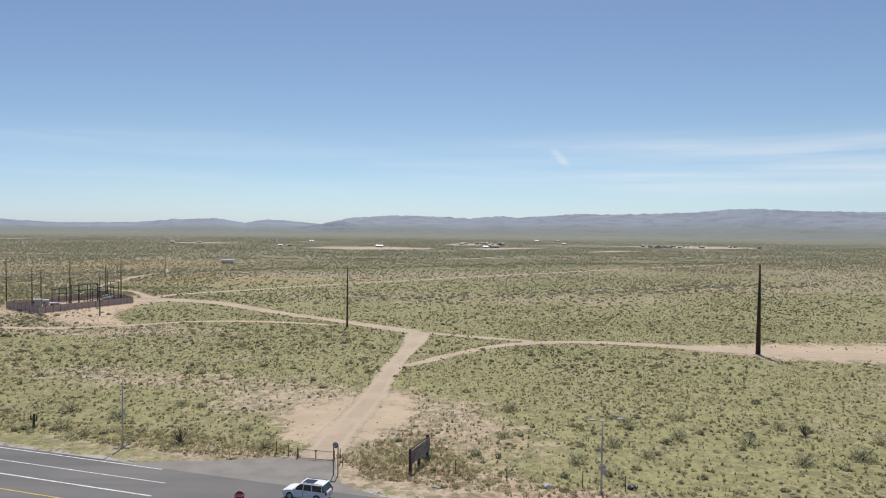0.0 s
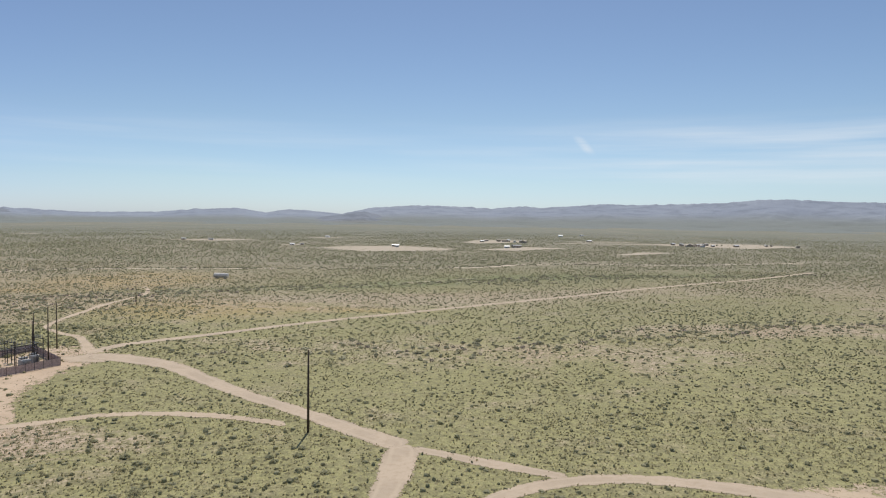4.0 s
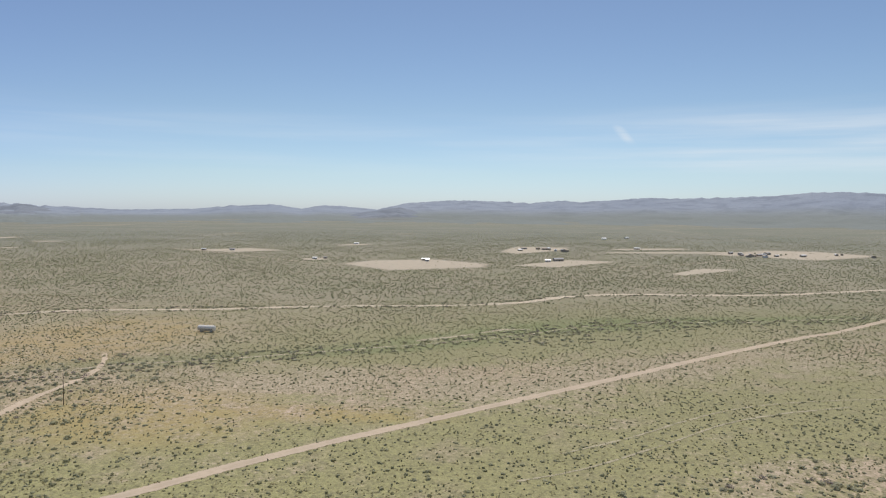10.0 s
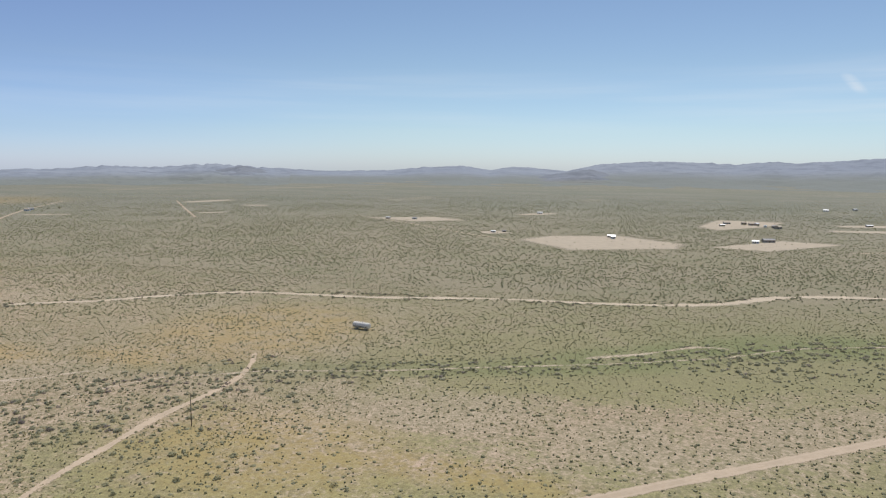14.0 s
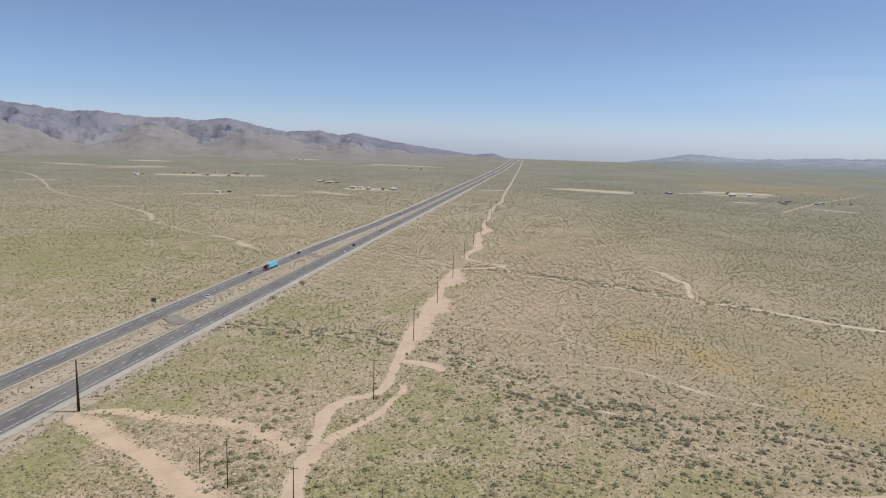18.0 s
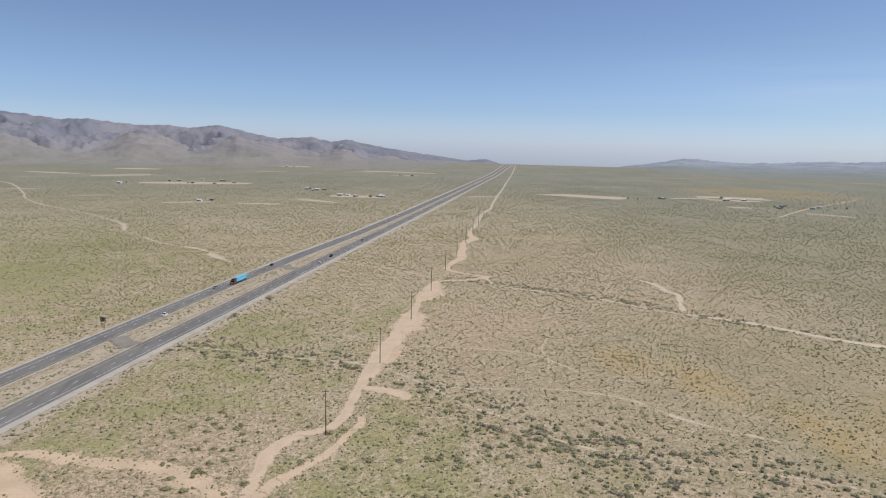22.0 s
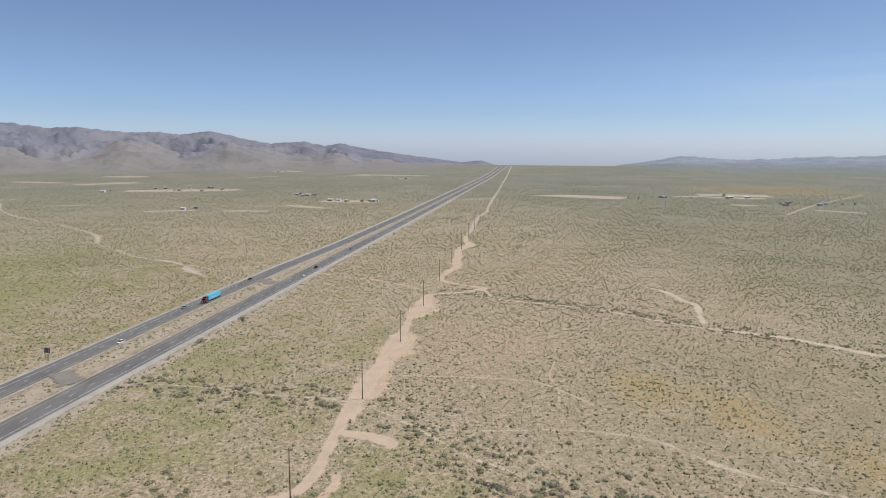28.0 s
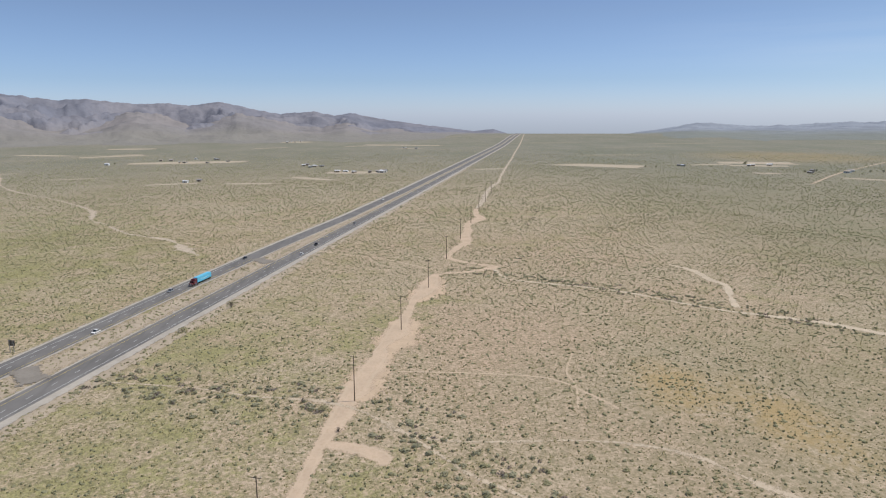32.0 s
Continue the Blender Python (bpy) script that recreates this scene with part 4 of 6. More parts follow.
def road_sheet(name, stations, material, z, label, kind_attr=True, category="road"):
    """A sheet of road between two offsets; stations: (along, left offset, right offset)."""
    st = np.array(stations, float)
    s = np.unique(np.concatenate([np.arange(st[0, 0], min(st[-1, 0], 1800), 20.0), np.arange(1800, st[-1, 0], 60.0), [st[-1, 0]]]))
    a, b = np.interp(s, st[:, 0], st[:, 1]), np.interp(s, st[:, 0], st[:, 2])
    cols = np.array([0, 0.12, 0.5, 0.88, 1.0])
    off = a[:, None] + (b - a)[:, None] * cols[None]
    xy = (s[:, None, None] * ALONG + off[..., None] * ACROSS).reshape(-1, 2)
    zz = floor_z(xy[:, 0], xy[:, 1])
    verts = np.column_stack([xy, zz + z + np.where(np.abs(zz) > 0.05, 0.5, 0)])
    n = len(s)
    i = (np.arange(n - 1)[:, None] * 5 + np.arange(4)[None]).ravel()
    edge = np.tile(np.abs(cols * 2 - 1), n)
    return tagged(raw(name, verts, np.stack([i, i + 1, i + 6, i + 5], 1), material, {"edge": edge}), label, category, kind="structure")


# offsets of the two carriageways, along the road
FAR_A = [(-400, 8.0), (520, 8.0), (650, 10.5), (800, 17.0), (1050, 20.0), (4550, 20.0)]
road_sheet("shoulder_south", [(-400, 33, 65.6), (5, 33, 65.6), (28, 33, 64.6), (110, 33, 65.8), (170, 33.5, 54.9), (700, 34, 55.5), (1000, 34.5, 57), (4550, 34, 58)], "gravel", 0.145, "pale gravel shoulder of the highway")
road_sheet("median_soil", [(-400, 21, 36), (4000, 23, 37)], "verge", 0.05, "bare tan soil of the highway median", category="bare ground")
road_sheet("verge_soil", [(150, 51, 61), (1500, 52, 60)], "verge", 0.045, "bare tan soil beside the highway shoulder", category="bare ground")
road_sheet("shoulder_north", [(s, a - 3.5 - 3.5 * min(1, max(0, (s - 500) / 400)), a + 15) for s, a in FAR_A], "gravel", 0.143, "pale gravel shoulder of the opposite carriageway")
road_sheet("road_south", [(-400, 37, 61.2), (95, 37, 61.2), (160, 37, 49.2), (700, 37, 49.0), (1000, 38.5, 50), (4550, 39, 50)], "asphalt", 0.162, "grey asphalt carriageway of a divided highway")
road_sheet("road_north", [(s, a, a + 11.8) for s, a in FAR_A], "asphalt", 0.16, "grey asphalt carriageway running the other way")
BARE.append((np.array([on_road(s, 43.5) for s in range(-400, 4000, 8)]), np.full(550, 11.0)))
BARE.append((np.array([on_road(s, np.interp(s, *np.array(FAR_A).T) + 6) for s in range(-400, 4000, 8)]), np.full(550, 9.5)))
BARE.append((np.array([on_road(s, 56) for s in range(-400, 150, 8)]), np.full(69, 10.0)))


def apron():
    """The paved mouth of the side road, up to the gate."""
    pts = [on_road(56, 60.8), on_road(51, 63.0), (-25, 75.6), (-17.5, 77.2), (-11.7, 76), (-11.2, 72.0), on_road(30, 63.0), on_road(24, 60.8)]
    bm = B()
    bm.faces.new([bm.verts.new((x, y, 0.168)) for x, y in pts])
    bmesh.ops.triangulate(bm, faces=bm.faces[:])
    tagged(part("side_road", bm, "gravel_flat"), "worn pale asphalt apron of a side road at a gate", "road", kind="structure")
    BARE.append((np.array([(-30, 73), (-20, 74), (-12, 72)]), np.full(3, 3.2)))


M["gravel_flat"] = plain("worn_pale_asphalt", (0.25, 0.228, 0.20), 0.9, 0, 0.4, 0.15)
apron()


def line_marks(name, runs, material, label):
    """Painted lines; runs: (start, end, offset, width, dash, gap)."""
    vs, fs = [], []
    for a, b, off, w, dash, gap in runs:
        s = a
        while s < b:
            e = min(b, s + dash)
            for q, o in ((s, off - w / 2), (e, off - w / 2), (e, off + w / 2), (s, off + w / 2)):
                x, y = on_road(q, o)
                z = float(floor_z(x, y))
                vs.append((x, y, z + 0.178 + (0.52 if abs(z) > 0.05 else 0)))
            n = len(vs)
            fs.append((n - 4, n - 3, n - 2, n - 1))
            s += dash + gap
    return tagged(raw(name, np.array(vs), np.array(fs), material), label, "road marking", kind="structure")


line_marks("lane_marking_white", [
    (50, 95, 60.6, 0.16, 30, 0), (47, 160, 57.4, 0.14, 30, 0), (46, 120, 54.2, 0.2, 30, 0), (160, 1500, 47.3, 0.16, 40, 0), (-60, 1400, 43.4, 0.16, 3.05, 9.15),
    (-60, 600, 11.0, 0.16, 40, 0), (-60, 600, 14.3, 0.16, 3.05, 9.15)], "white_line", "worn white lane lines on the asphalt")
line_marks("lane_marking_yellow", [(46, 120, 51.0, 0.16, 30, 0), (120, 1500, 39.3, 0.16, 40, 0), (-60, 600, 18.3, 0.16, 40, 0)], "yellow_line", "worn yellow edge lines by the median")
for s, w in ((387, 9), (596, 8)):
    ribbon("median_crossover", [on_road(s - 6, 36.8), on_road(s - 2, 30), on_road(s + 2, 25), on_road(s + 6, 19.8)], [w * 1.5, w, w, w * 1.5], "crossover", 0.155, "worn paved crossover in the highway median", "road", wander=0.1)

# ---- plants ----
rng = np.random.default_rng(7)


def vnoise(x, y, scale, seed=0):
    """Smooth value noise on the plan, 0 to 1."""
    g = np.random.default_rng(seed).random((64, 64))
    u, v = x / scale, y / scale
    i, j = np.floor(u).astype(int), np.floor(v).astype(int)
    f, h = u - i, v - j
    f, h = f * f * (3 - 2 * f), h * h * (3 - 2 * h)
    i0, i1, j0, j1 = i % 64, (i + 1) % 64, j % 64, (j + 1) % 64
    return (g[i0, j0] * (1 - f) + g[i1, j0] * f) * (1 - h) + (g[i0, j1] * (1 - f) + g[i1, j1] * f) * h


def inside(poly, x, y):
    c, n = np.zeros(len(x), bool), len(poly)
    for k in range(n):
        (x1, y1), (x2, y2) = poly[k], poly[(k + 1) % n]
        c ^= ((y1 > y) != (y2 > y)) & (x < (x2 - x1) * (y - y1) / (y2 - y1 + 1e-9) + x1)
    return c


def free_ground(x, y, margin=0.6, keep=0.06):
    """Which places are clear of tracks, roads and bare patches; keep: the share of plants that stand in them all the same."""
    ok = np.ones(len(x), bool)
    for item in BARE:
        if len(item) == 3:
            p, share = np.asarray(item[0]), item[1]
            near = (x > p[:, 0].min()) & (x < p[:, 0].max()) & (y > p[:, 1].min()) & (y < p[:, 1].max())
            idx = np.where(near)[0]
            hit = inside(p, x[idx], y[idx]) & (rng.random(len(idx)) > keep + 0.5 * (1 - share))
            ok[idx[hit]] = False
            continue
        line, w = np.asarray(item[0]), np.asarray(item[1])
        box_ok = np.where((x > line[:, 0].min() - 12) & (x < line[:, 0].max() + 12) & (y > line[:, 1].min() - 12) & (y < line[:, 1].max() + 12))[0]
        for chunk in np.array_split(box_ok, max(1, len(box_ok) // 4000)):
            if len(chunk):
                d = np.hypot(x[chunk, None] - line[None, :, 0], y[chunk, None] - line[None, :, 1])
                k = d.argmin(1)
                ok[chunk[d[np.arange(len(chunk)), k] < w[k] + margin * 0.5]] = False
    return ok


def bush_template(leaves, seed, flat=0.75, size=0.34, stems=0, core=0):
    """One plant as loose leaf clumps in a rough dome: verts and triangles, about 1 m across and up."""
    r = np.random.default_rng(seed)
    d = r.normal(size=(leaves, 3))
    d[:, 2] = np.abs(d[:, 2])
    d /= np.linalg.norm(d, axis=1, keepdims=True)
    rad = 0.5 * (0.45 + 0.55 * r.random(leaves) ** 0.5) * (0.8 + 0.4 * r.random(leaves))
    c = d * rad[:, None] * [1, 1, 2 * flat * 0.75] + [0, 0, 0.06]
    v = []
    for k in range(leaves):
        a = r.normal(size=3)
        a -= d[k] * (a @ d[k]) * 0.6
        a /= np.linalg.norm(a)
        b = np.cross(d[k] + r.normal(size=3) * 0.5, a)
        b /= np.linalg.norm(b) + 1e-6
        s = size * (0.6 + 0.8 * r.random())
        v += [c[k] + a * s * 0.6, c[k] - a * s * 0.35 + b * s * 0.5, c[k] - a * s * 0.35 - b * s * 0.5]
    for k in range(stems):
        t = d[k] * rad[k] * [1, 1, 1.1]
        n = np.cross(t, r.normal(size=3))
        n = n / (np.linalg.norm(n) + 1e-6) * 0.02
        v += [n, -n, t]
    if core:
        # the dense inside of the plant: a ragged mound
        ang = np.arange(core) * 6.2832 / core + r.random() * 6
        low = np.stack([np.cos(ang), np.sin(ang), np.zeros(core)], 1) * (0.3 + 0.18 * r.random((core, 1)))
        mid = np.stack([np.cos(ang), np.sin(ang), np.zeros(core)], 1) * (0.22 + 0.16 * r.random((core, 1)))
        mid[:, 2] = flat * (0.45 + 0.4 * r.random(core))
        top = np.array([r.normal() * 0.08, r.normal() * 0.08, flat * (0.8 + 0.2 * r.random())])
        for k in range(core):
            j = (k + 1) % core
            if core > 5:
                v += [low[k], low[j], mid[k], low[j], mid[j], mid[k], mid[k], mid[j], top]
            else:
                v += [low[k] * 1.2, low[j] * 1.2, top]
    v = np.array(v)
    v[:, 2] = np.maximum(v[:, 2], 0.0)
    return v


def scatter(name, x, y, width, height, leaves, material, label, category="scrub", size=0.34, stems=0, kinds=8, core=0):
    """All plants of one sort as one mesh of loose leaf clumps."""
    temps = [bush_template(leaves, 50 + k * 7 + leaves, 0.75, size, stems, core) for k in range(kinds)]
    which = rng.integers(0, kinds, len(x))
    turn = rng.random(len(x)) * 6.283
    tone = np.clip(rng.normal(0.45, 0.28, len(x)), 0, 1)
    vs, tones = [], []
    for k, t in enumerate(temps):
        i = np.where(which == k)[0]
        if not len(i):
            continue
        c, s = np.cos(turn[i])[:, None], np.sin(turn[i])[:, None]
        px = (t[None, :, 0] * c - t[None, :, 1] * s) * width[i, None] + x[i, None]
        py = (t[None, :, 0] * s + t[None, :, 1] * c) * width[i, None] * (0.8 + 0.4 * rng.random((len(i), 1))) + y[i, None]
        pz = t[None, :, 2] * height[i, None] + floor_z(x[i], y[i])[:, None]
        vs.append(np.stack([px, py, pz], -1).reshape(-1, 3))
        leaf = np.repeat(rng.random((len(i), t.shape[0] // 3)), 3, axis=1) * 0.35
        tones.append((tone[i, None] * 0.8 + leaf).ravel())
    v = np.vstack(vs)
    f = np.arange(len(v)).reshape(-1, 3)
    ob = raw(name, v, f, material, {"tint": np.clip(np.concatenate(tones), 0, 1)})
    return tagged(ob, label, category, kind="stuff")


def spread(x0, x1, y0, y1, per, clump=0.0, scale=30.0, seed=1, margin=0.6, where=None, keep=0.06):
    """Random places in a rectangle, one for every so many square metres, thinner and thicker by patches."""
    n = int((x1 - x0) * (y1 - y0) / per)
    x, y = x0 + rng.random(n) * (x1 - x0), y0 + rng.random(n) * (y1 - y0)
    if where is not None:
        k = where(x, y)
        x, y = x[k], y[k]
    if clump:
        d = 0.65 * vnoise(x, y, scale, seed) + 0.35 * vnoise(x, y, scale * 0.3, seed + 1)
        k = rng.random(len(x)) < np.clip(0.5 + (d - 0.5) * 2.4 * clump, 0.03, 1)
        x, y = x[k], y[k]
    k = free_ground(x, y, margin, keep)
    return x[k], y[k]


def sizes(n, lo, hi, skew=1.6):
    return lo + (hi - lo) * rng.random(n) ** skew


def in_view(x, y):
    """The part of the plain that the flight looks over."""
    first = (y > 55) & (np.abs(x + 0.06 * y) < 60 + 0.72 * y)
    a = np.degrees(np.arctan2(-(x - 25), y - 190)) % 360
    return first | ((a > 38) & (a < 128))


# the flat by the gate and the first dirt roads
x, y = spread(-190, 190, 62, 300, 1.3, 0.5, 26, 3, 0.2, in_view)
scatter("bursage_tufts", x, y, sizes(len(x), 0.3, 0.95), sizes(len(x), 0.22, 0.55), 4, "tuft", "small dry bursage tufts scattered over the grass", size=0.45, core=4)
x, y = spread(-190, 190, 64, 300, 34, 0.8, 34, 5, 0.6, in_view)
scatter("creosote_bushes", x, y, sizes(len(x), 0.8, 2.1, 2.2), sizes(len(x), 0.6, 1.2), 60, "creosote", "olive creosote bushes scattered over the flat", size=0.26, stems=6)
x, y = spread(-260, 320, 300, 640, 4.5, 0.5, 40, 6, 0.3, in_view)
scatter("bursage_tufts_middle", x, y, sizes(len(x), 0.4, 1.1), sizes(len(x), 0.25, 0.6), 2, "tuft", "small tufts of the middle plain", size=0.6, core=4)
x, y = spread(-110, 115, 64, 200, 0.55, 0.45, 12, 31, 0.1, in_view)
scatter("spring_weeds", x, y, sizes(len(x), 0.14, 0.38), sizes(len(x), 0.18, 0.45), 4, "tuft", "countless small upright spring weeds", size=0.8)
x, y = spread(-260, 320, 300, 640, 5.6, 0.5, 60, 8, 0.6, in_view)
scatter("creosote_bushes_middle", x, y, sizes(len(x), 0.55, 1.9, 2.4), sizes(len(x), 0.35, 0.95), 4, "creosote", "creosote bushes of the middle plain", size=0.4, core=6)
# the western plain under the second half of the flight
x, y = spread(-720, -100, -140, 640, 5.8, 0.4, 55, 11, 0.7, lambda a, b: in_view(a, b) & ~((a > -260) & (b > 300)))
scatter("creosote_bushes_west", x, y, sizes(len(x), 0.7, 2.0, 2.2), sizes(len(x), 0.45, 1.05), 3, "creosote", "evenly spaced creosote bushes on pale sand", size=0.42, core=6)
x, y = spread(-720, -100, -140, 640, 3.6, 0.4, 35, 12, 0.4, lambda a, b: in_view(a, b) & ~((a > -260) & (b > 300)))
scatter("bursage_tufts_west", x, y, sizes(len(x), 0.4, 1.1), sizes(len(x), 0.25, 0.6), 2, "tuft", "small grey-green tufts on pale sand", size=0.6, core=4)
x, y = spread(-350, -110, 140, 450, 1.3, 0.45, 14, 33, 0.2, in_view)
scatter("spring_weeds_west", x, y, sizes(len(x), 0.2, 0.6), sizes(len(x), 0.2, 0.45), 4, "tuft", "countless small tufts on the sandy western plain", size=0.8)
x, y = spread(-270, -110, 185, 345, 38, 0.5, 40, 17, 0.6, lambda a, b: in_view(a, b))
scatter("large_creosote_west", x, y, sizes(len(x), 1.6, 3.0), sizes(len(x), 0.9, 1.6), 60, "creosote", "large rounded creosote bushes under the power poles", size=0.26, stems=5)
x, y = spread(-200, 200, 125, 300, 9, 0.6, 22, 41, 0.5, in_view)
scatter("low_bushes", x, y, sizes(len(x), 0.5, 1.7, 2.2), sizes(len(x), 0.35, 0.95), 8, "creosote", "low dark bushes dotting the green flat", size=0.36, core=6)
# farther out
x, y = spread(-2300, 1300, -900, 2400, 8, 0.4, 80, 14, 1.0, lambda a, b: in_view(a, b) & ~((a > -720) & (a < 320) & (b < 640) & (b > -140)) & (rng.random(len(a)) < np.clip(1.2 - np.hypot(a + 60, b - 220) / 2000, 0, 1) ** 1.5))
scatter("far_scrub", x, y, sizes(len(x), 1.2, 3.0), sizes(len(x), 0.8, 1.5), 1, "creosote", "scrub dotting the far plain", size=0.6, core=4)


def along(line, count, reach, seed):
    """Places thick along a line."""
    p = smooth_line(line, 2.0)
    k = rng.integers(0, len(p), count)
    q = p[k] + rng.normal(size=(count, 2)) * reach
    ok = free_ground(q[:, 0], q[:, 1], 0.2)
    return q[ok, 0], q[ok, 1]


thick = [
    ([(-190, 397), (-119, 434), (-78, 456), (-32, 480), (20, 513), (82, 557), (143, 567), (290, 610)], 620, 8.0),
    ([(-352, 165), (-329, 226), (-315, 261), (-265, 292), (-237, 312), (-200, 380), (-190, 397)], 420, 9.0),
    ([(-237, 312), (-200, 330), (-175, 350), (-150, 400), (-180, 420)], 150, 14.0),
    ([(-513, 329), (-452, 405), (-402, 449), (-341, 504), (-276, 562), (-150, 594), (-13, 626), (58, 684), (150, 706), (268, 735)], 900, 5.0),
    ([(-60, 255), (0, 268), (60, 290), (130, 330), (190, 345)], 200, 9.0),
    ([(10, 500), (60, 530), (110, 555)], 160, 14.0),
    ([(-521, 370), (-580, 390), (-641, 402), (-727, 433), (-774, 447), (-866, 470), (-934, 488)], 40, 2.2),
]
xs, ys = zip(*[along(*a, 1) for a in thick])
x, y = np.concatenate(xs), np.concatenate(ys)
scatter("wash_thicket", x, y, sizes(len(x), 1.1, 3.0), sizes(len(x), 0.8, 1.7), 34, "thicket", "dense dark green bushes lining the washes", size=0.36, stems=4)
k = rng.random(len(x)) < 0.22
scatter("bare_bushes", x[k] + 2.0, y[k] + 1.5, sizes(k.sum(), 1.5, 3.2), sizes(k.sum(), 1.0, 1.8), 40, "dead", "leafless grey bushes among the wash thickets", size=0.2, stems=20)
x, y = along([on_road(60, 68), on_road(150, 60), on_road(300, 56), on_road(700, 56)], 420, 1.8, 1)
scatter("verge_weeds", x, y, sizes(len(x), 0.7, 1.9), sizes(len(x), 0.4, 1.0), 30, "creosote", "weeds and low bushes along the highway verge", size=0.34)
x, y = along([on_road(-60, 29), on_road(300, 28), on_road(700, 28)], 360, 3.0, 1)
scatter("median_weeds", x, y, sizes(len(x), 0.7, 2.0), sizes(len(x), 0.4, 1.1), 24, "creosote", "scattered bushes in the dry highway median", size=0.36)
# the verge by the gate: taller dry grass and weeds
def verge(a, b):
    off = a * ACROSS[0] + b * ACROSS[1]
    return (off > 65.2) & (off < 70 + 3 * vnoise(a, b, 9, 4)) & ~((a > -29) & (a < -10.5) & (b < 77.5))


def wedge(a, b):
    return inside(np.array([(-10.9, 69.2), (-11.2, 76.5), (-7, 84), (-2.5, 88), (1, 82), (4, 73), (2, 68.5)]), a, b)


x, y = spread(-75, 75, 45, 95, 0.3, 0.35, 7, 21, 0.1, verge)
def gate_side(a, b):
    return inside(np.array([(-42, 81.5), (-30, 78), (-17.4, 78.2), (-18.5, 82), (-26, 85), (-42, 89)]), a, b)


x2, y2 = spread(-12, 5, 68, 89, 0.1, 0.2, 5, 22, 0.1, wedge)
x3, y3 = spread(-43, -17, 77, 90, 0.2, 0.3, 5, 23, 0.1, gate_side)
x, y = np.concatenate([x, x2, x3]), np.concatenate([y, y2, y3])
scatter("verge_grass", x, y, sizes(len(x), 0.3, 0.8), sizes(len(x), 0.35, 0.85), 9, "straw", "tall dry grass and weeds along the verge", size=0.3)

# bushes that stand out by the first roads
BUSHES = [(10, 99, 3.2, 1.7), (15.3, 76.8, 2.4, 1.6), (25, 92, 3.0, 1.8), (33, 95, 2.4, 1.5), (30, 86, 2.6, 1.9), (38, 84, 2.8, 1.6), (45, 91, 2.2, 1.4), (49, 79, 3.4, 2.0), (55, 85, 2.6, 1.6),
          (59, 76, 3.6, 2.2), (62, 92, 2.4, 1.5), (41, 77, 2.8, 1.8), (24, 79, 2.0, 1.2), (21, 83, 2.4, 1.4), (-44, 93, 3.2, 1.8), (-52, 96, 3.4, 1.9), (-49, 88, 3.0, 1.6), (-38, 100, 2.4, 1.3), (-80, 97, 3.0, 1.7),
          (-70, 104, 2.8, 1.6), (-25, 88, 1.8, 1.2), (-21, 81, 2.4, 1.3), (8, 86, 2.2, 1.3), (-85, 200, 2.6, 1.4), (-80, 214, 2.2, 1.3), (-44, 150, 2.6, 1.5), (3.3, 262.4, 3.0, 1.7),
          (-33, 243, 3.2, 1.8), (-81, 338, 2.6, 1.5), (-408, 186, 5.0, 3.2), (-452, 200, 4.4, 2.8), (-314, 251, 4.0, 2.0), (-246, 240, 4.0, 1.8), (-204, 228, 2.6, 1.5), (-186, 200, 3.6, 2.2)]


def lone_bush():
    root = thing("bush", (0, 0, 0), "olive creosote bush standing out on grassy sand", "bush", "bushes by the dirt road")
    v = bush_template(300, 5, 0.8, 0.075)
    ob = raw("foliage", v, np.arange(len(v)).reshape(-1, 3), "creosote", {"tint": np.repeat(0.25 + rng.random(300) * 0.75, 3)})
    ob.parent = root
    bm = B()
    for k in range(9):
        a = k * 0.698 + rng.random()
        rod(bm, (0, 0, -0.05), (0.33 * math.cos(a), 0.33 * math.sin(a), 0.45 + 0.2 * rng.random()), 0.018, 0.006, 4)
    part("stem", bm, "twig", root)
    return root


first_bush = lone_bush()
for k, (bx, by, w, h) in enumerate(BUSHES):
    m = Matrix.LocRotScale((bx, by, 0), Euler((0, 0, k * 1.7)), None)
    if k:
        ob = copy_thing(first_bush, m)
    else:
        ob = first_bush
        ob.matrix_world = m
    ob.scale = (w, w * 0.9, h * 1.15)

# ---- power poles ----
def wood_pole(place, height, arm=True, turn=0.0, label="tall weathered wooden power pole on bare sand", group="power poles along the track", r=0.19):
    root = thing("power_pole", (*place, 0), label, "pole", group, turn)
    part("shaft", rod(B(), (0, 0, -0.3), (0, 0, height), r, r * 0.62, 10), "timber", root, smooth=True)
    if arm:
        part("crossarm", box(B(), (0, 0.0, height - 0.55), (0.11, 2.5, 0.13), 0, 0.01), "timber", root)
        for y in (-1.15, 0.55, 1.15):
            bm = rod(B(), (0, y, height - 0.5), (0, y, height - 0.3), 0.03, 0.03, 6)
            rod(bm, (0, y, height - 0.34), (0, y, height - 0.18), 0.075, 0.05, 8)
            part("insulator", bm, "grey_box", root, "grey porcelain insulator")
        bm = rod(B(), (0.09, -0.9, height - 0.55), (0.09, 0, height - 1.25), 0.018, 0.018, 5)
        part("brace", bm, "galv", root)
        part("brace", rod(B(), (0.09, 0.9, height - 0.55), (0.09, 0, height - 1.25), 0.018, 0.018, 5), "galv", root)
    return root


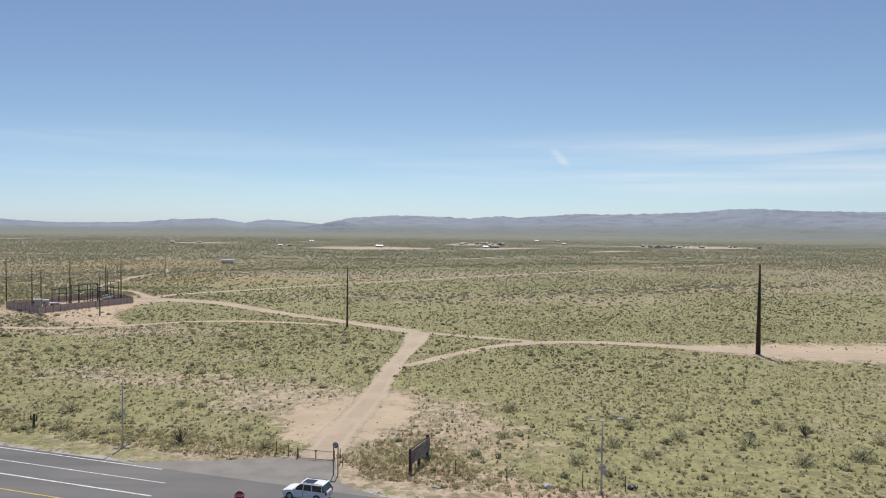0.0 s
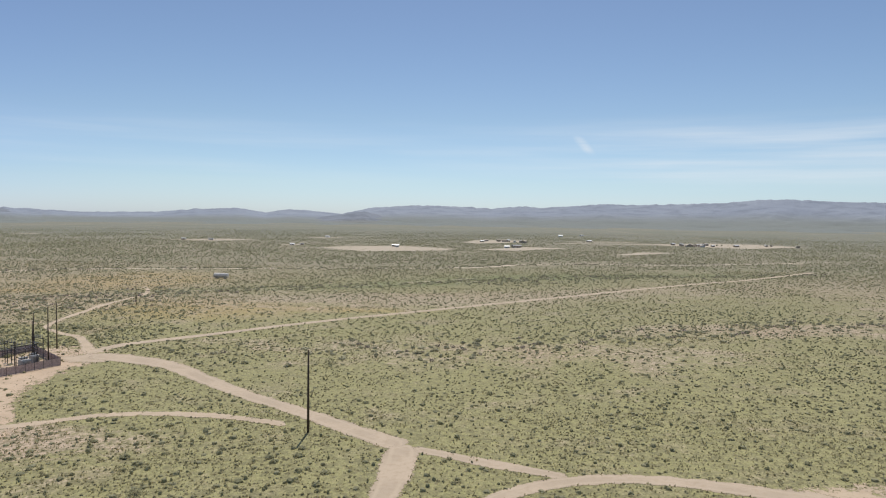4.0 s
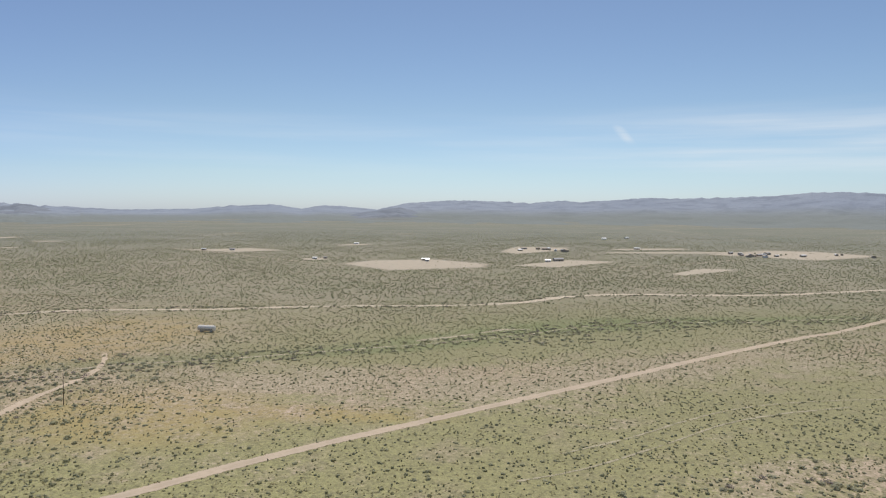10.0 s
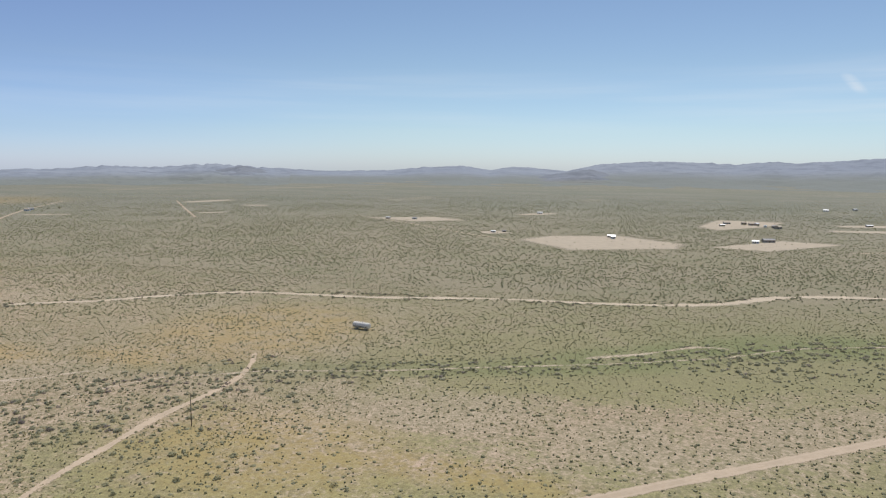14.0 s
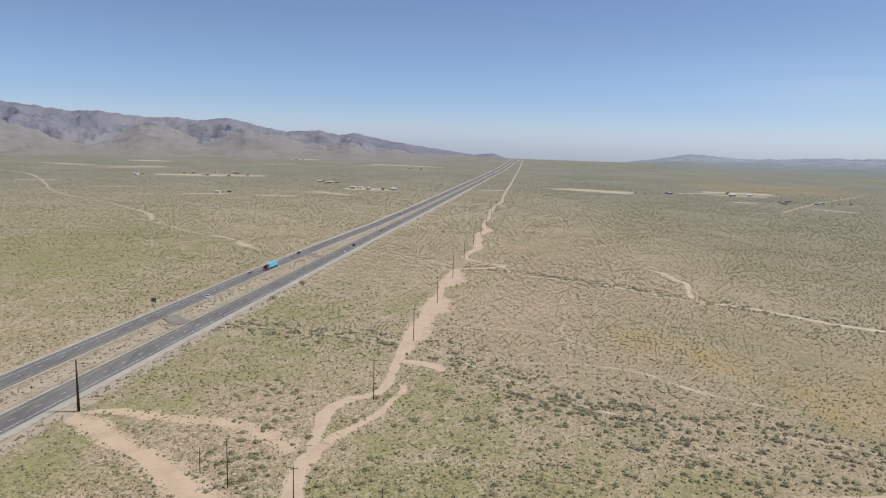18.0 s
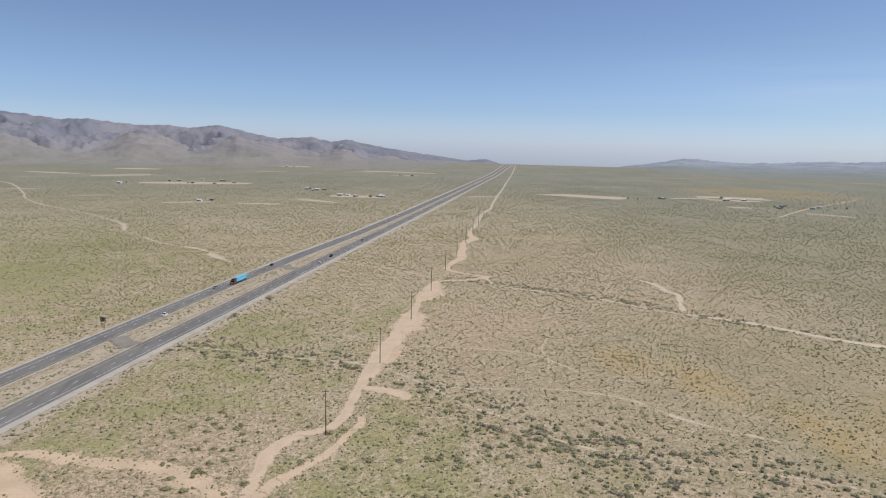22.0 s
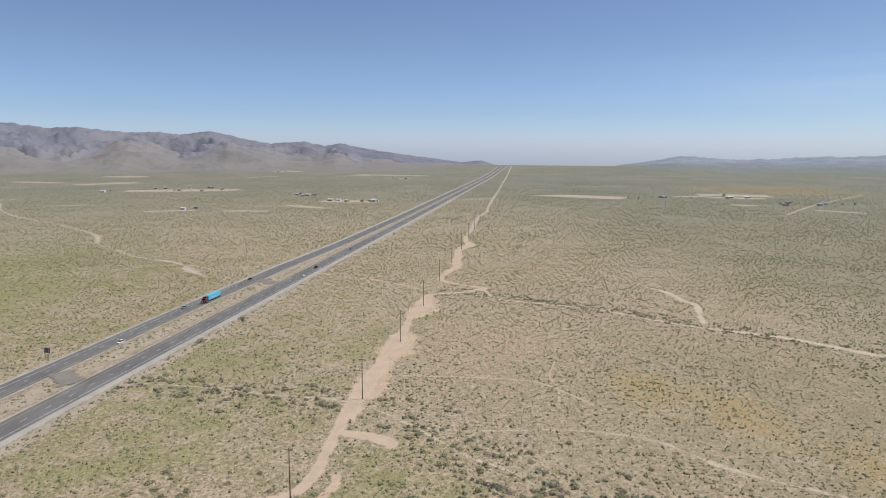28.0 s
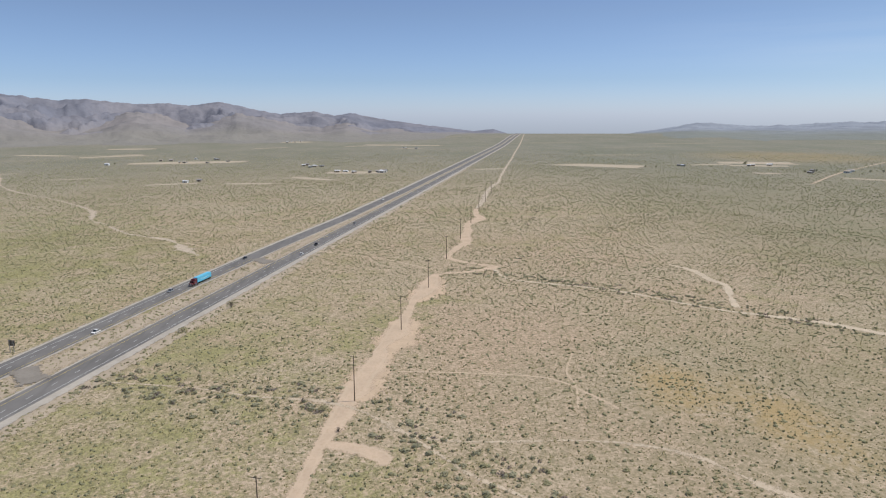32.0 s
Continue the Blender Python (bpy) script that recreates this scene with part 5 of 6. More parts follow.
def steel_pole(place, height, turn=0.0):
    """A tall tapered pole of weathering steel with stand-off insulators."""
    root = thing("steel_pole", (*place, 0), "tall tapered rust-brown steel transmission pole on bare sand", "pole", "steel transmission poles", turn)
    part("shaft", rod(B(), (0, 0, 0.0), (0, 0, height), 0.52, 0.2, 12), "rust", root, smooth=True)
    part("base_plate", rod(B(), (0, 0, -0.1), (0, 0, 0.12), 0.85, 0.85, 16), "grey_box", root, "concrete pole footing")
    part("cap", rod(B(), (0, 0, height), (0, 0, height + 0.12), 0.21, 0.12, 12), "rust", root)
    for k, (z, s) in enumerate(((height - 1.2, 1), (height - 3.4, -1), (height - 5.6, 1))):
        bm = B()
        for j in range(9):
            rod(bm, (0, s * (0.25 + 0.14 * j), z + 0.02 * j), (0, s * (0.35 + 0.14 * j), z + 0.02 * j), 0.1 if j % 2 else 0.05, None, 8)
        part("insulator", bm, "grey_box", root, "grey stand-off insulator")
    part("step_bracket", box(B(), (0.4, 0, 3.0), (0.25, 0.06, 0.5)), "galv", root)
    return root


LINE_TURN = math.degrees(math.atan2(0.28, -0.955)) + 0
for k, (px, py, h) in enumerate(((-162.7, 215.5, 15.5), (-245.1, 238.9, 15.6), (-319.5, 261.2, 16.2), (-396, 282.9, 16), (-471, 304, 16), (-546, 325, 16), (-622, 347, 16), (-698, 369, 16), (-775, 391, 16), (-852, 413, 16), (-930, 436, 16))):
    wood_pole((px, py), h, True, LINE_TURN)
wood_pole((-182.2, 196.3), 14.5, True, LINE_TURN + 90, "wooden power pole at the corner of the line")
wood_pole((-191.1, 187.2), 8.2, False, 0, "short wooden pole beside a bush", r=0.14)
wood_pole((-151.7, 231.0), 12.5, True, LINE_TURN, "wooden power pole among scrub")
wood_pole((-153.5, 229.0), 8.0, False, 0, "short wooden stub pole among scrub", r=0.13)
wood_pole((-144.9, 357.7), 11.0, False, 0, "lone thin wooden pole on flowering plain", r=0.15)
wood_pole((-25.2, 181.4), 16.1, False, 0, "tall bare wooden pole beside a dirt road", r=0.26)
steel_pole((68.15, 147.3), 19.4, 10)
steel_pole((-240.2, 137.1), 18.6, 75)
steel_pole((-254.3, 65.0), 18.6, 75)


# ---- the substation ----
def substation():
    corners = [(-137, 215), (-120, 203), (-106, 234.5), (-125, 252)]
    for k in range(4):
        a, b = Vector(corners[k]), Vector(corners[(k + 1) % 4])
        d = b - a
        root = thing("slatted_fence", (a.x, a.y, 0), "brown slatted metal fence round a substation", "fence", "substation fence", math.degrees(math.atan2(d.y, d.x)))
        n = int(d.length / 2.4)
        for j in range(n + 1):
            part("post", rod(B(), (d.length * j / n, 0, 0), (d.length * j / n, 0, 2.3), 0.06, 0.06, 6), "dark_metal", root)
        for j in range(n):
            x0, x1 = d.length * j / n + 0.05, d.length * (j + 1) / n - 0.05
            panel = part("panel", box(B(), ((x0 + x1) / 2, 0.03, 1.1), (x1 - x0, 0.03, 0.08)), "dark_metal", root)
            for q in range(6):
                xx = x0 + (x1 - x0) * (q + 0.5) / 6
                part("slat", box(B(), (xx, 0, 1.12), ((x1 - x0) / 6 - 0.03, 0.04, 2.0)), "fence", panel)
        part("top_rail", box(B(), (d.length / 2, 0, 2.2), (d.length, 0.06, 0.06)), "dark_metal", root)
    for px, py, h, arm in ((-151, 237, 15, 1), (-127.7, 213, 13, 1), (-129.3, 220.5, 12, 1), (-124.3, 228.5, 15, 0), (-99.9, 199.6, 11.5, 1), (-121.3, 246.7, 12.5, 0), (-120.6, 256.9, 14.5, 0), (-112.3, 239.2, 15.5, 0), (-118, 241, 11, 0)):
        wood_pole((px, py), h, bool(arm), 30, "dark wooden pole beside the substation", "substation poles", 0.2)

    def rack(x, y, w, h, turn):
        root = thing("bus_rack", (x, y, 0), "dark steel lattice rack with insulators", "electrical rack", "substation racks", turn)
        for s in (-w / 2, w / 2):
            part("column", box(B(), (s, 0, h / 2), (0.15, 0.15, h)), "dark_metal", root)
            part("footing", box(B(), (s, 0, 0.1), (0.6, 0.6, 0.2)), "grey_box", root)
        for z in (h - 0.2, h * 0.7):
            part("beam", box(B(), (0, 0, z), (w + 0.6, 0.12, 0.15)), "dark_metal", root)
        for j in range(5):
            xx = -w / 2 + w * (j + 0.5) / 5
            part("insulator", rod(B(), (xx, 0, h - 0.1), (xx, 0, h + 0.8), 0.09, 0.05, 8), "grey_box", root)
            part("switch_arm", rod(B(), (xx, -0.6, h * 0.7 + 0.4), (xx, 0.7, h * 0.7 + 0.9), 0.04, 0.03, 6), "galv", root)

    for x, y, w, h, t in ((-121, 222, 7, 6.5, 64), (-117.5, 227, 7, 7.2, 64), (-114, 232, 6, 6.0, 64), (-123, 232, 6, 6.4, 64), (-119, 238, 6, 5.2, 64), (-126.5, 226, 5, 5.6, 64), (-113, 236, 4, 7.4, 154), (-118, 232, 4, 6.8, 154)):
        rack(x, y, w, h, t)

    def transformer(x, y, s, turn, mat="grey_box"):
        root = thing("transformer", (x, y, 0), "pale grey transformer with cooling fins and bushings", "transformer", "substation transformers", turn)
        part("tank", box(B(), (0, 0, 1.5 * s), (2.6 * s, 1.8 * s, 2.6 * s), 0, 0.06), mat, root)
        part("plinth", box(B(), (0, 0, 0.1), (3.2 * s, 2.4 * s, 0.2)), "stone", root)
        for q in (-1, 1):
            for j in range(7):
                part("fin", box(B(), ((-0.9 + 0.3 * j) * s, q * 1.15 * s, 1.4 * s), (0.06, 0.5 * s, 1.9 * s)), mat, root)
        for j in range(3):
            part("bushing", rod(B(), ((j - 1) * 0.7 * s, 0, 2.8 * s), ((j - 1) * 0.75 * s, 0, 3.8 * s), 0.13, 0.06, 8), "dark_metal", root)
        part("conservator", rod(B(), (-1.2 * s, 0.6 * s, 3.2 * s), (1.2 * s, 0.6 * s, 3.2 * s), 0.28 * s, None, 12), mat, root)

    transformer(-112.5, 229, 0.95, 60)
    transformer(-115, 237, 0.8, 60)
    for x, y, w, d, h in ((-128.5, 216.5, 2.6, 1.8, 2.9), (-126, 217.5, 1.6, 1.6, 2.6), (-123.5, 218, 2.6, 1.6, 1.7), (-120.5, 219, 1.8, 1.4, 1.3)):
        root = thing("control_cabinet", (x, y, 0), "pale grey metal control cabinet in the substation yard", "cabinet", "substation cabinets", 25)
        part("body", box(B(), (0, 0, h / 2), (w, d, h), 0, 0.03), "grey_box", root)
        part("roof", box(B(), (0, 0, h + 0.06), (w + 0.25, d + 0.25, 0.12)), "roof_white", root)
        part("door", box(B(), (w * 0.2, -d / 2 - 0.02, h * 0.46), (w * 0.3, 0.04, h * 0.8)), "grey_box", root)
        part("vent", box(B(), (-w * 0.25, -d / 2 - 0.02, h * 0.7), (w * 0.25, 0.04, h * 0.2)), "dark_metal", root)


substation()


# ---- the gate and roadside signs ----
def farm_gate(a, b):
    a, b = Vector(a), Vector(b)
    d = b - a
    L = d.length
    root = thing("pipe_gate", (a.x, a.y, 0), "closed two-leaf steel pipe gate across a dirt road", "gate", turn=math.degrees(math.atan2(d.y, d.x)))
    for s, x0, x1 in ((0, 0.08, L * 0.5 - 0.04), (1, L * 0.5 + 0.04, L - 0.08)):
        bm = B()
        for z in (0.2, 1.15):
            rod(bm, (x0, 0, z), (x1, 0, z), 0.03, None, 6)
        for x in (x0, x1):
            rod(bm, (x, 0, 0.2), (x, 0, 1.15), 0.03, None, 6)
        leaf = part("gate_leaf", bm, "grey_timber", root)
        bm = B()
        for j in range(1, 10):
            x = x0 + (x1 - x0) * j / 10
            rod(bm, (x, 0, 0.2), (x, 0, 1.15), 0.006, None, 4)
        for j in range(1, 6):
            rod(bm, (x0, 0, 0.2 + j * 0.16), (x1, 0, 0.2 + j * 0.16), 0.006, None, 4)
        part("wire_mesh", bm, "galv", leaf)
    for x in (0, L):
        part("post", rod(B(), (x, 0, -0.2), (x, 0, 1.35), 0.07, None, 8), "grey_timber", root)
    part("latch", box(B(), (L / 2, 0, 1.1), (0.16, 0.08, 0.22)), "dark_metal", root)


farm_gate((-16.2, 77.0), (-11.9, 76.0))


def fence_run(pts, label):
    for k, (x, y) in enumerate(pts):
        root = thing("fence_post", (x, y, 0), label, "fence post", "fence posts along the verge")
        part("shaft", rod(B(), (0, 0, -0.2), (0.02, 0, 1.35 + 0.15 * (k % 3)), 0.055, 0.05, 6), "grey_timber", root)
        part("cap", rod(B(), (0.02, 0, 1.34 + 0.15 * (k % 3)), (0.02, 0, 1.38 + 0.15 * (k % 3)), 0.06, 0.04, 6), "dark_metal", root)


fence_run([(-17.4, 77.6), (-19, 78.6), (-11.2, 75.6), (-10.8, 75.0), (6.9, 70.9), (14.5, 69.4), (1.6, 73.3), (18.6, 68.4), (-54.5, 89)], "weathered fence post in verge grass")


def ring_disc(r, t, y, sides=28):
    return rod(B(), (0, y - t / 2, 0), (0, y + t / 2, 0), r, None, sides)


def no_entry_sign():
    root = thing("prohibition_sign", (-11.05, 71.6, 0), "round violet prohibition sign on two tall wooden posts", "sign", turn=-8)
    for x in (-0.24, 0.24):
        part("post", box(B(), (x, 0, 1.7), (0.09, 0.09, 3.4)), "grey_timber", root)
    bm = box(B(), (0, -0.08, 3.36), (0.5, 0.03, 0.5), 0, 0.01)
    part("board", bm, "white", root, "white backing board")
    d = ring_disc(0.31, 0.02, -0.11)
    bmesh.ops.translate(d, verts=d.verts, vec=(0, 0, 3.36))
    face = part("disc", d, "violet", root, "violet round disc")
    d = ring_disc(0.21, 0.02, -0.125)
    bmesh.ops.translate(d, verts=d.verts, vec=(0, 0, 3.36))
    part("inner_disc", d, "cream", face)
    bm = box(B(), (0, -0.142, 0), (0.44, 0.012, 0.065))
    bmesh.ops.rotate(bm, verts=bm.verts, cent=(0, 0, 0), matrix=Matrix.Rotation(radians(45), 3, "Y"))
    bmesh.ops.translate(bm, verts=bm.verts, vec=(0, 0, 3.36))
    part("slash", bm, "violet", face)


no_entry_sign()


def billboard():
    a, b = Vector((-3.3, 72.9)), Vector((-1.5, 77.6))
    d = b - a
    L = d.length
    root = thing("wooden_sign", (a.x, a.y, 0), "large brown wooden board sign on three thick posts", "sign", turn=math.degrees(math.atan2(d.y, d.x)))
    for x, h in ((0.12, 2.55), (L / 2, 1.5), (L - 0.12, 2.8)):
        part("post", box(B(), (x, 0, h / 2), (0.28, 0.28, h), 0, 0.02), "timber", root)
    for j in range(5):
        part("plank", box(B(), (L / 2, -0.2, 1.12 + 0.3 * j), (L + 0.2, 0.07, 0.285), 0, 0.015), "sign_brown", root)
    for j, (w, x) in enumerate(((0.62, 0.5), (0.7, 0.5), (0.45, 0.42), (0.55, 0.5), (0.3, 0.6))):
        part("lettering_bar", box(B(), (L * x, -0.245, 1.14 + 0.29 * j), (L * w, 0.012, 0.09)), "cream", root)
    part("top_rail", box(B(), (L / 2, -0.05, 2.56), (L + 0.3, 0.2, 0.1), 0, 0.02), "timber", root)


billboard()


def street_lamp(place, height, turn, label, banner=False, arms=(-1.7, 1.7)):
    root = thing("street_lamp", (*place, 0), label, "lamp", "street lamps by the highway", turn)
    part("pole", rod(B(), (0, 0, 0), (0, 0, height), 0.11, 0.065, 10), "lamp_grey", root, smooth=True)
    part("base", rod(B(), (0, 0, -0.05), (0, 0, 0.35), 0.24, 0.2, 10), "stone", root)
    for s in arms:
        arm = part("arm", rod(B(), (0, 0, height - 0.1), (s, 0, height + 0.12), 0.045, 0.035, 8), "lamp_grey", root)
        bm = box(B(), (s + math.copysign(0.3, s), 0, height + 0.14), (0.75, 0.3, 0.14), 0, 0.04, 0.85)
        head = part("lamp_head", bm, "grey_box", root, "pale grey cobra-head luminaire")
        part("lens", box(B(), (s + math.copysign(0.35, s), 0, height + 0.055), (0.42, 0.2, 0.03)), "white", head)
    if banner:
        part("sign_plate", box(B(), (0.05, -0.14, 2.7), (0.75, 0.03, 0.4)), "lamp_grey", root)
        part("sign_plate", box(B(), (0.25, -0.14, 2.2), (0.5, 0.03, 0.5)), "lamp_grey", root)
    return root


street_lamp((16.0, 67.6), 7.3, 10, "grey steel street lamp with two lamp heads", True, (-0.7, 1.6))
street_lamp((-37.5, 80.2), 8.4, -17, "tall thin grey street lamp with a long arm", False, (-5.0,))


def stop_sign(place, turn):
    root = thing("stop_sign", (*place, 0), "red octagonal stop sign on a steel post in the median", "sign", turn=turn)
    part("post", box(B(), (0, 0, 1.25), (0.06, 0.06, 2.5)), "galv", root)
    bm = rod(B(), (0, -0.06, 0), (0, -0.03, 0), 0.49, None, 8)
    bmesh.ops.rotate(bm, verts=bm.verts, cent=(0, 0, 0), matrix=Matrix.Rotation(radians(22.5), 3, "Y"))
    bmesh.ops.translate(bm, verts=bm.verts, vec=(0, 0, 1.95))
    part("border", bm, "white", root)
    bm = rod(B(), (0, -0.075, 0), (0, -0.062, 0), 0.45, None, 8)
    bmesh.ops.rotate(bm, verts=bm.verts, cent=(0, 0, 0), matrix=Matrix.Rotation(radians(22.5), 3, "Y"))
    bmesh.ops.translate(bm, verts=bm.verts, vec=(0, 0, 1.95))
    face = part("face", bm, "red", root)
    cu = bpy.data.curves.new("word", "FONT")
    cu.body, cu.size, cu.align_x, cu.align_y, cu.extrude = "STOP", 0.34, "CENTER", "CENTER", 0.004
    tmp = bpy.data.objects.new("word", cu)
    me = bpy.data.meshes.new_from_object(tmp)
    bpy.data.objects.remove(tmp)
    me.materials.append(M["white"])
    ob = new("lettering", me)
    ob.parent = face
    ob.matrix_local = pose(0, -0.082, 1.95, 90, 0, 0)


stop_sign((-18.1, 61.2), 14)


# ---- vehicles ----
def car(place, turn, paint, label, L=4.6, W=1.85, H=1.5, suv=False, pickup=False, name="car"):
    """A road car: body and cabin lofted from cross-sections, windows, wheels and lights."""
    root = thing(name, (*place, 0.165), label, "car", "", turn)
    g = 0.24 if suv else 0.19
    belt = H * (0.645 if suv else 0.56)
    # stations: x, half width, bottom, top
    prof = [(-L / 2, 0.40, g + 0.16, belt * 0.86), (-L / 2 + 0.12, 0.47, g + 0.04, belt * 0.97), (-L * 0.3, 0.5, g, belt), (0, 0.5, g, belt), (L * 0.22, 0.5, g, belt * 0.98), (L * 0.4, 0.48, g, belt * 0.88), (L / 2 - 0.1, 0.44, g + 0.05, belt * 0.78), (L / 2, 0.38, g + 0.14, belt * 0.66)]

    def loft(rows, bottom_in=0.92):
        bm = B()
        rings = []
        for x, w, z0, z1 in rows:
            zc = (z0 + z1) / 2
            ring = [(-w * bottom_in, z0), (-w, z0 + 0.1), (-w, zc + 0.1), (-w * 0.94, z1 - 0.03), (-w * 0.8, z1), (w * 0.8, z1), (w * 0.94, z1 - 0.03), (w, zc + 0.1), (w, z0 + 0.1), (w * bottom_in, z0)]
            rings.append([bm.verts.new((x, y * W, z)) for y, z in ring])
        for a, b in zip(rings, rings[1:]):
            for i in range(10):
                bm.faces.new((a[i], a[(i + 1) % 10], b[(i + 1) % 10], b[i]))
        bm.faces.new(rings[0]), bm.faces.new(rings[-1][::-1])
        bmesh.ops.recalc_face_normals(bm, faces=bm.faces[:])
        return bm

    part("body", loft(prof), paint, root, smooth=False)
    back = -L / 2 + (0.12 if suv else 0.75)
    if pickup:
        back = -0.35
    x0, x1 = back, L * 0.24
    rake = 0.4 if suv else 0.55
    bm = B()
    low = [(x0, -0.47), (x1, -0.47), (x1, 0.47), (x0, 0.47)]
    top = 0.415 if suv else 0.38
    up = [(x0 + rake * 0.7, -top), (x1 - rake * 1.9, -top), (x1 - rake * 1.9, top), (x0 + rake * 0.7, top)]
    va = [bm.verts.new((x, y * W, belt - 0.02)) for x, y in low]
    vb = [bm.verts.new((x, y * W, H - 0.05)) for x, y in up]
    for i in range(4):
        bm.faces.new((va[i], va[(i + 1) % 4], vb[(i + 1) % 4], vb[i]))
    bm.faces.new(vb)
    part("glasshouse", bm, "glass", root, "dark tinted windows")
    part("roof", box(B(), ((up[0][0] + up[1][0]) / 2, 0, H - 0.03), (up[1][0] - up[0][0] + 0.14, top * 2.08 * W, 0.08), 0, 0.03), paint, root)
    if suv:
        part("sunroof", box(B(), ((up[0][0] + up[1][0]) / 2 + 0.45, 0, H + 0.012), (1.15, 0.52 * W, 0.02)), "glass", root, "dark panoramic roof glass")
        for s in (-1, 1):
            part("roof_rail", rod(B(), (up[0][0] + 0.1, s * 0.37 * W, H + 0.05), (up[1][0] - 0.1, s * 0.37 * W, H + 0.05), 0.025, None, 6), "dark_metal", root)
    # pillars split the side glass
    for s in (-1, 1):
        for px in (x0 + 0.28, x0 + (x1 - x0) * 0.4, x0 + (x1 - x0) * 0.68):
            t = rod(B(), (px, s * 0.478 * W, belt), (px + (0.22 if px < 0 else -0.12) * 0.4, s * 0.388 * W, H - 0.05), 0.055, None, 5)
            part("pillar", t, paint, root)
        part("mirror", box(B(), (x1 - 0.25, s * (0.5 * W + 0.1), belt + 0.1), (0.16, 0.2, 0.15), 0, 0.03), paint, root)
        part("headlight", box(B(), (L / 2 - 0.09, s * 0.33 * W, belt * 0.72), (0.16, 0.34, 0.14), 0, 0.03), "chrome", root)
        part("taillight", box(B(), (-L / 2 + 0.05, s * 0.38 * W, belt * 0.86), (0.12, 0.24, 0.32), 0, 0.03), "lamp_red", root)
        part("door_line", box(B(), (0.05, s * 0.501 * W, (g + belt) / 2 + 0.08), (0.02, 0.015, belt - g - 0.2)), "dark_metal", root)
        part("door_handle", box(B(), (-0.15, s * 0.505 * W, belt - 0.14), (0.2, 0.03, 0.035)), "chrome", root)
        for wx in (-L * 0.3, L * 0.31):
            r = 0.37 if suv else 0.32
            wheel = part("wheel", rod(B(), (wx, s * 0.36 * W, r), (wx, s * 0.508 * W, r), r * 0.62, None, 14), "silver", root, "alloy wheel")
            part("tyre", rod(B(), (wx, s * 0.37 * W, r), (wx, s * 0.503 * W, r), r, None, 20), "rubber", wheel)
    part("grille", box(B(), (L / 2 - 0.02, 0, belt * 0.55), (0.08, W * 0.5, 0.22)), "dark_metal", root)
    part("bumper", box(B(), (-L / 2 + 0.03, 0, g + 0.22), (0.14, W * 0.86, 0.22), 0, 0.04), paint, root)
    part("plate", box(B(), (-L / 2 - 0.045, 0, g + 0.35), (0.02, 0.32, 0.16)), "grey_box", root)
    if pickup:
        part("bed", box(B(), (-L * 0.28, 0, belt + 0.02), (L * 0.36, W * 0.8, 0.06)), "dark_metal", root)
    return root


WAY = math.degrees(math.atan2(ALONG[1], ALONG[0]))
car((-12.8, 65.4), 165, "white", "white full-size sport utility vehicle turning off the highway", 4.6, 1.85, 1.62, True, name="suv")


def road_car(s, off, turn, paint, label, **k):
    x, y = on_road(s, off)
    return car((x, y), turn, paint, label, **k)


road_car(437, 19.2, WAY + 180, "white", "white car driving on the highway", name="car")
road_car(510, 12.0, WAY + 180, "silver", "silver car driving on the highway")
road_car(620, 46, WAY, "white", "white hatchback driving on the highway")
road_car(655, 44, WAY, "black_paint", "dark pickup truck driving on the highway", pickup=True, H=1.8, L=5.5, name="pickup_truck")
road_car(760, 42.5, WAY, "silver", "silver car far along the highway")
road_car(935, 30 - 6, WAY + 180, "white", "white van far along the highway", suv=True, H=2.1, L=5.4, name="van")
road_car(1010, 30 - 6, WAY + 180, "white", "white car far along the highway")
road_car(600, 13.2, WAY + 180, "black_paint", "dark car on the far carriageway")


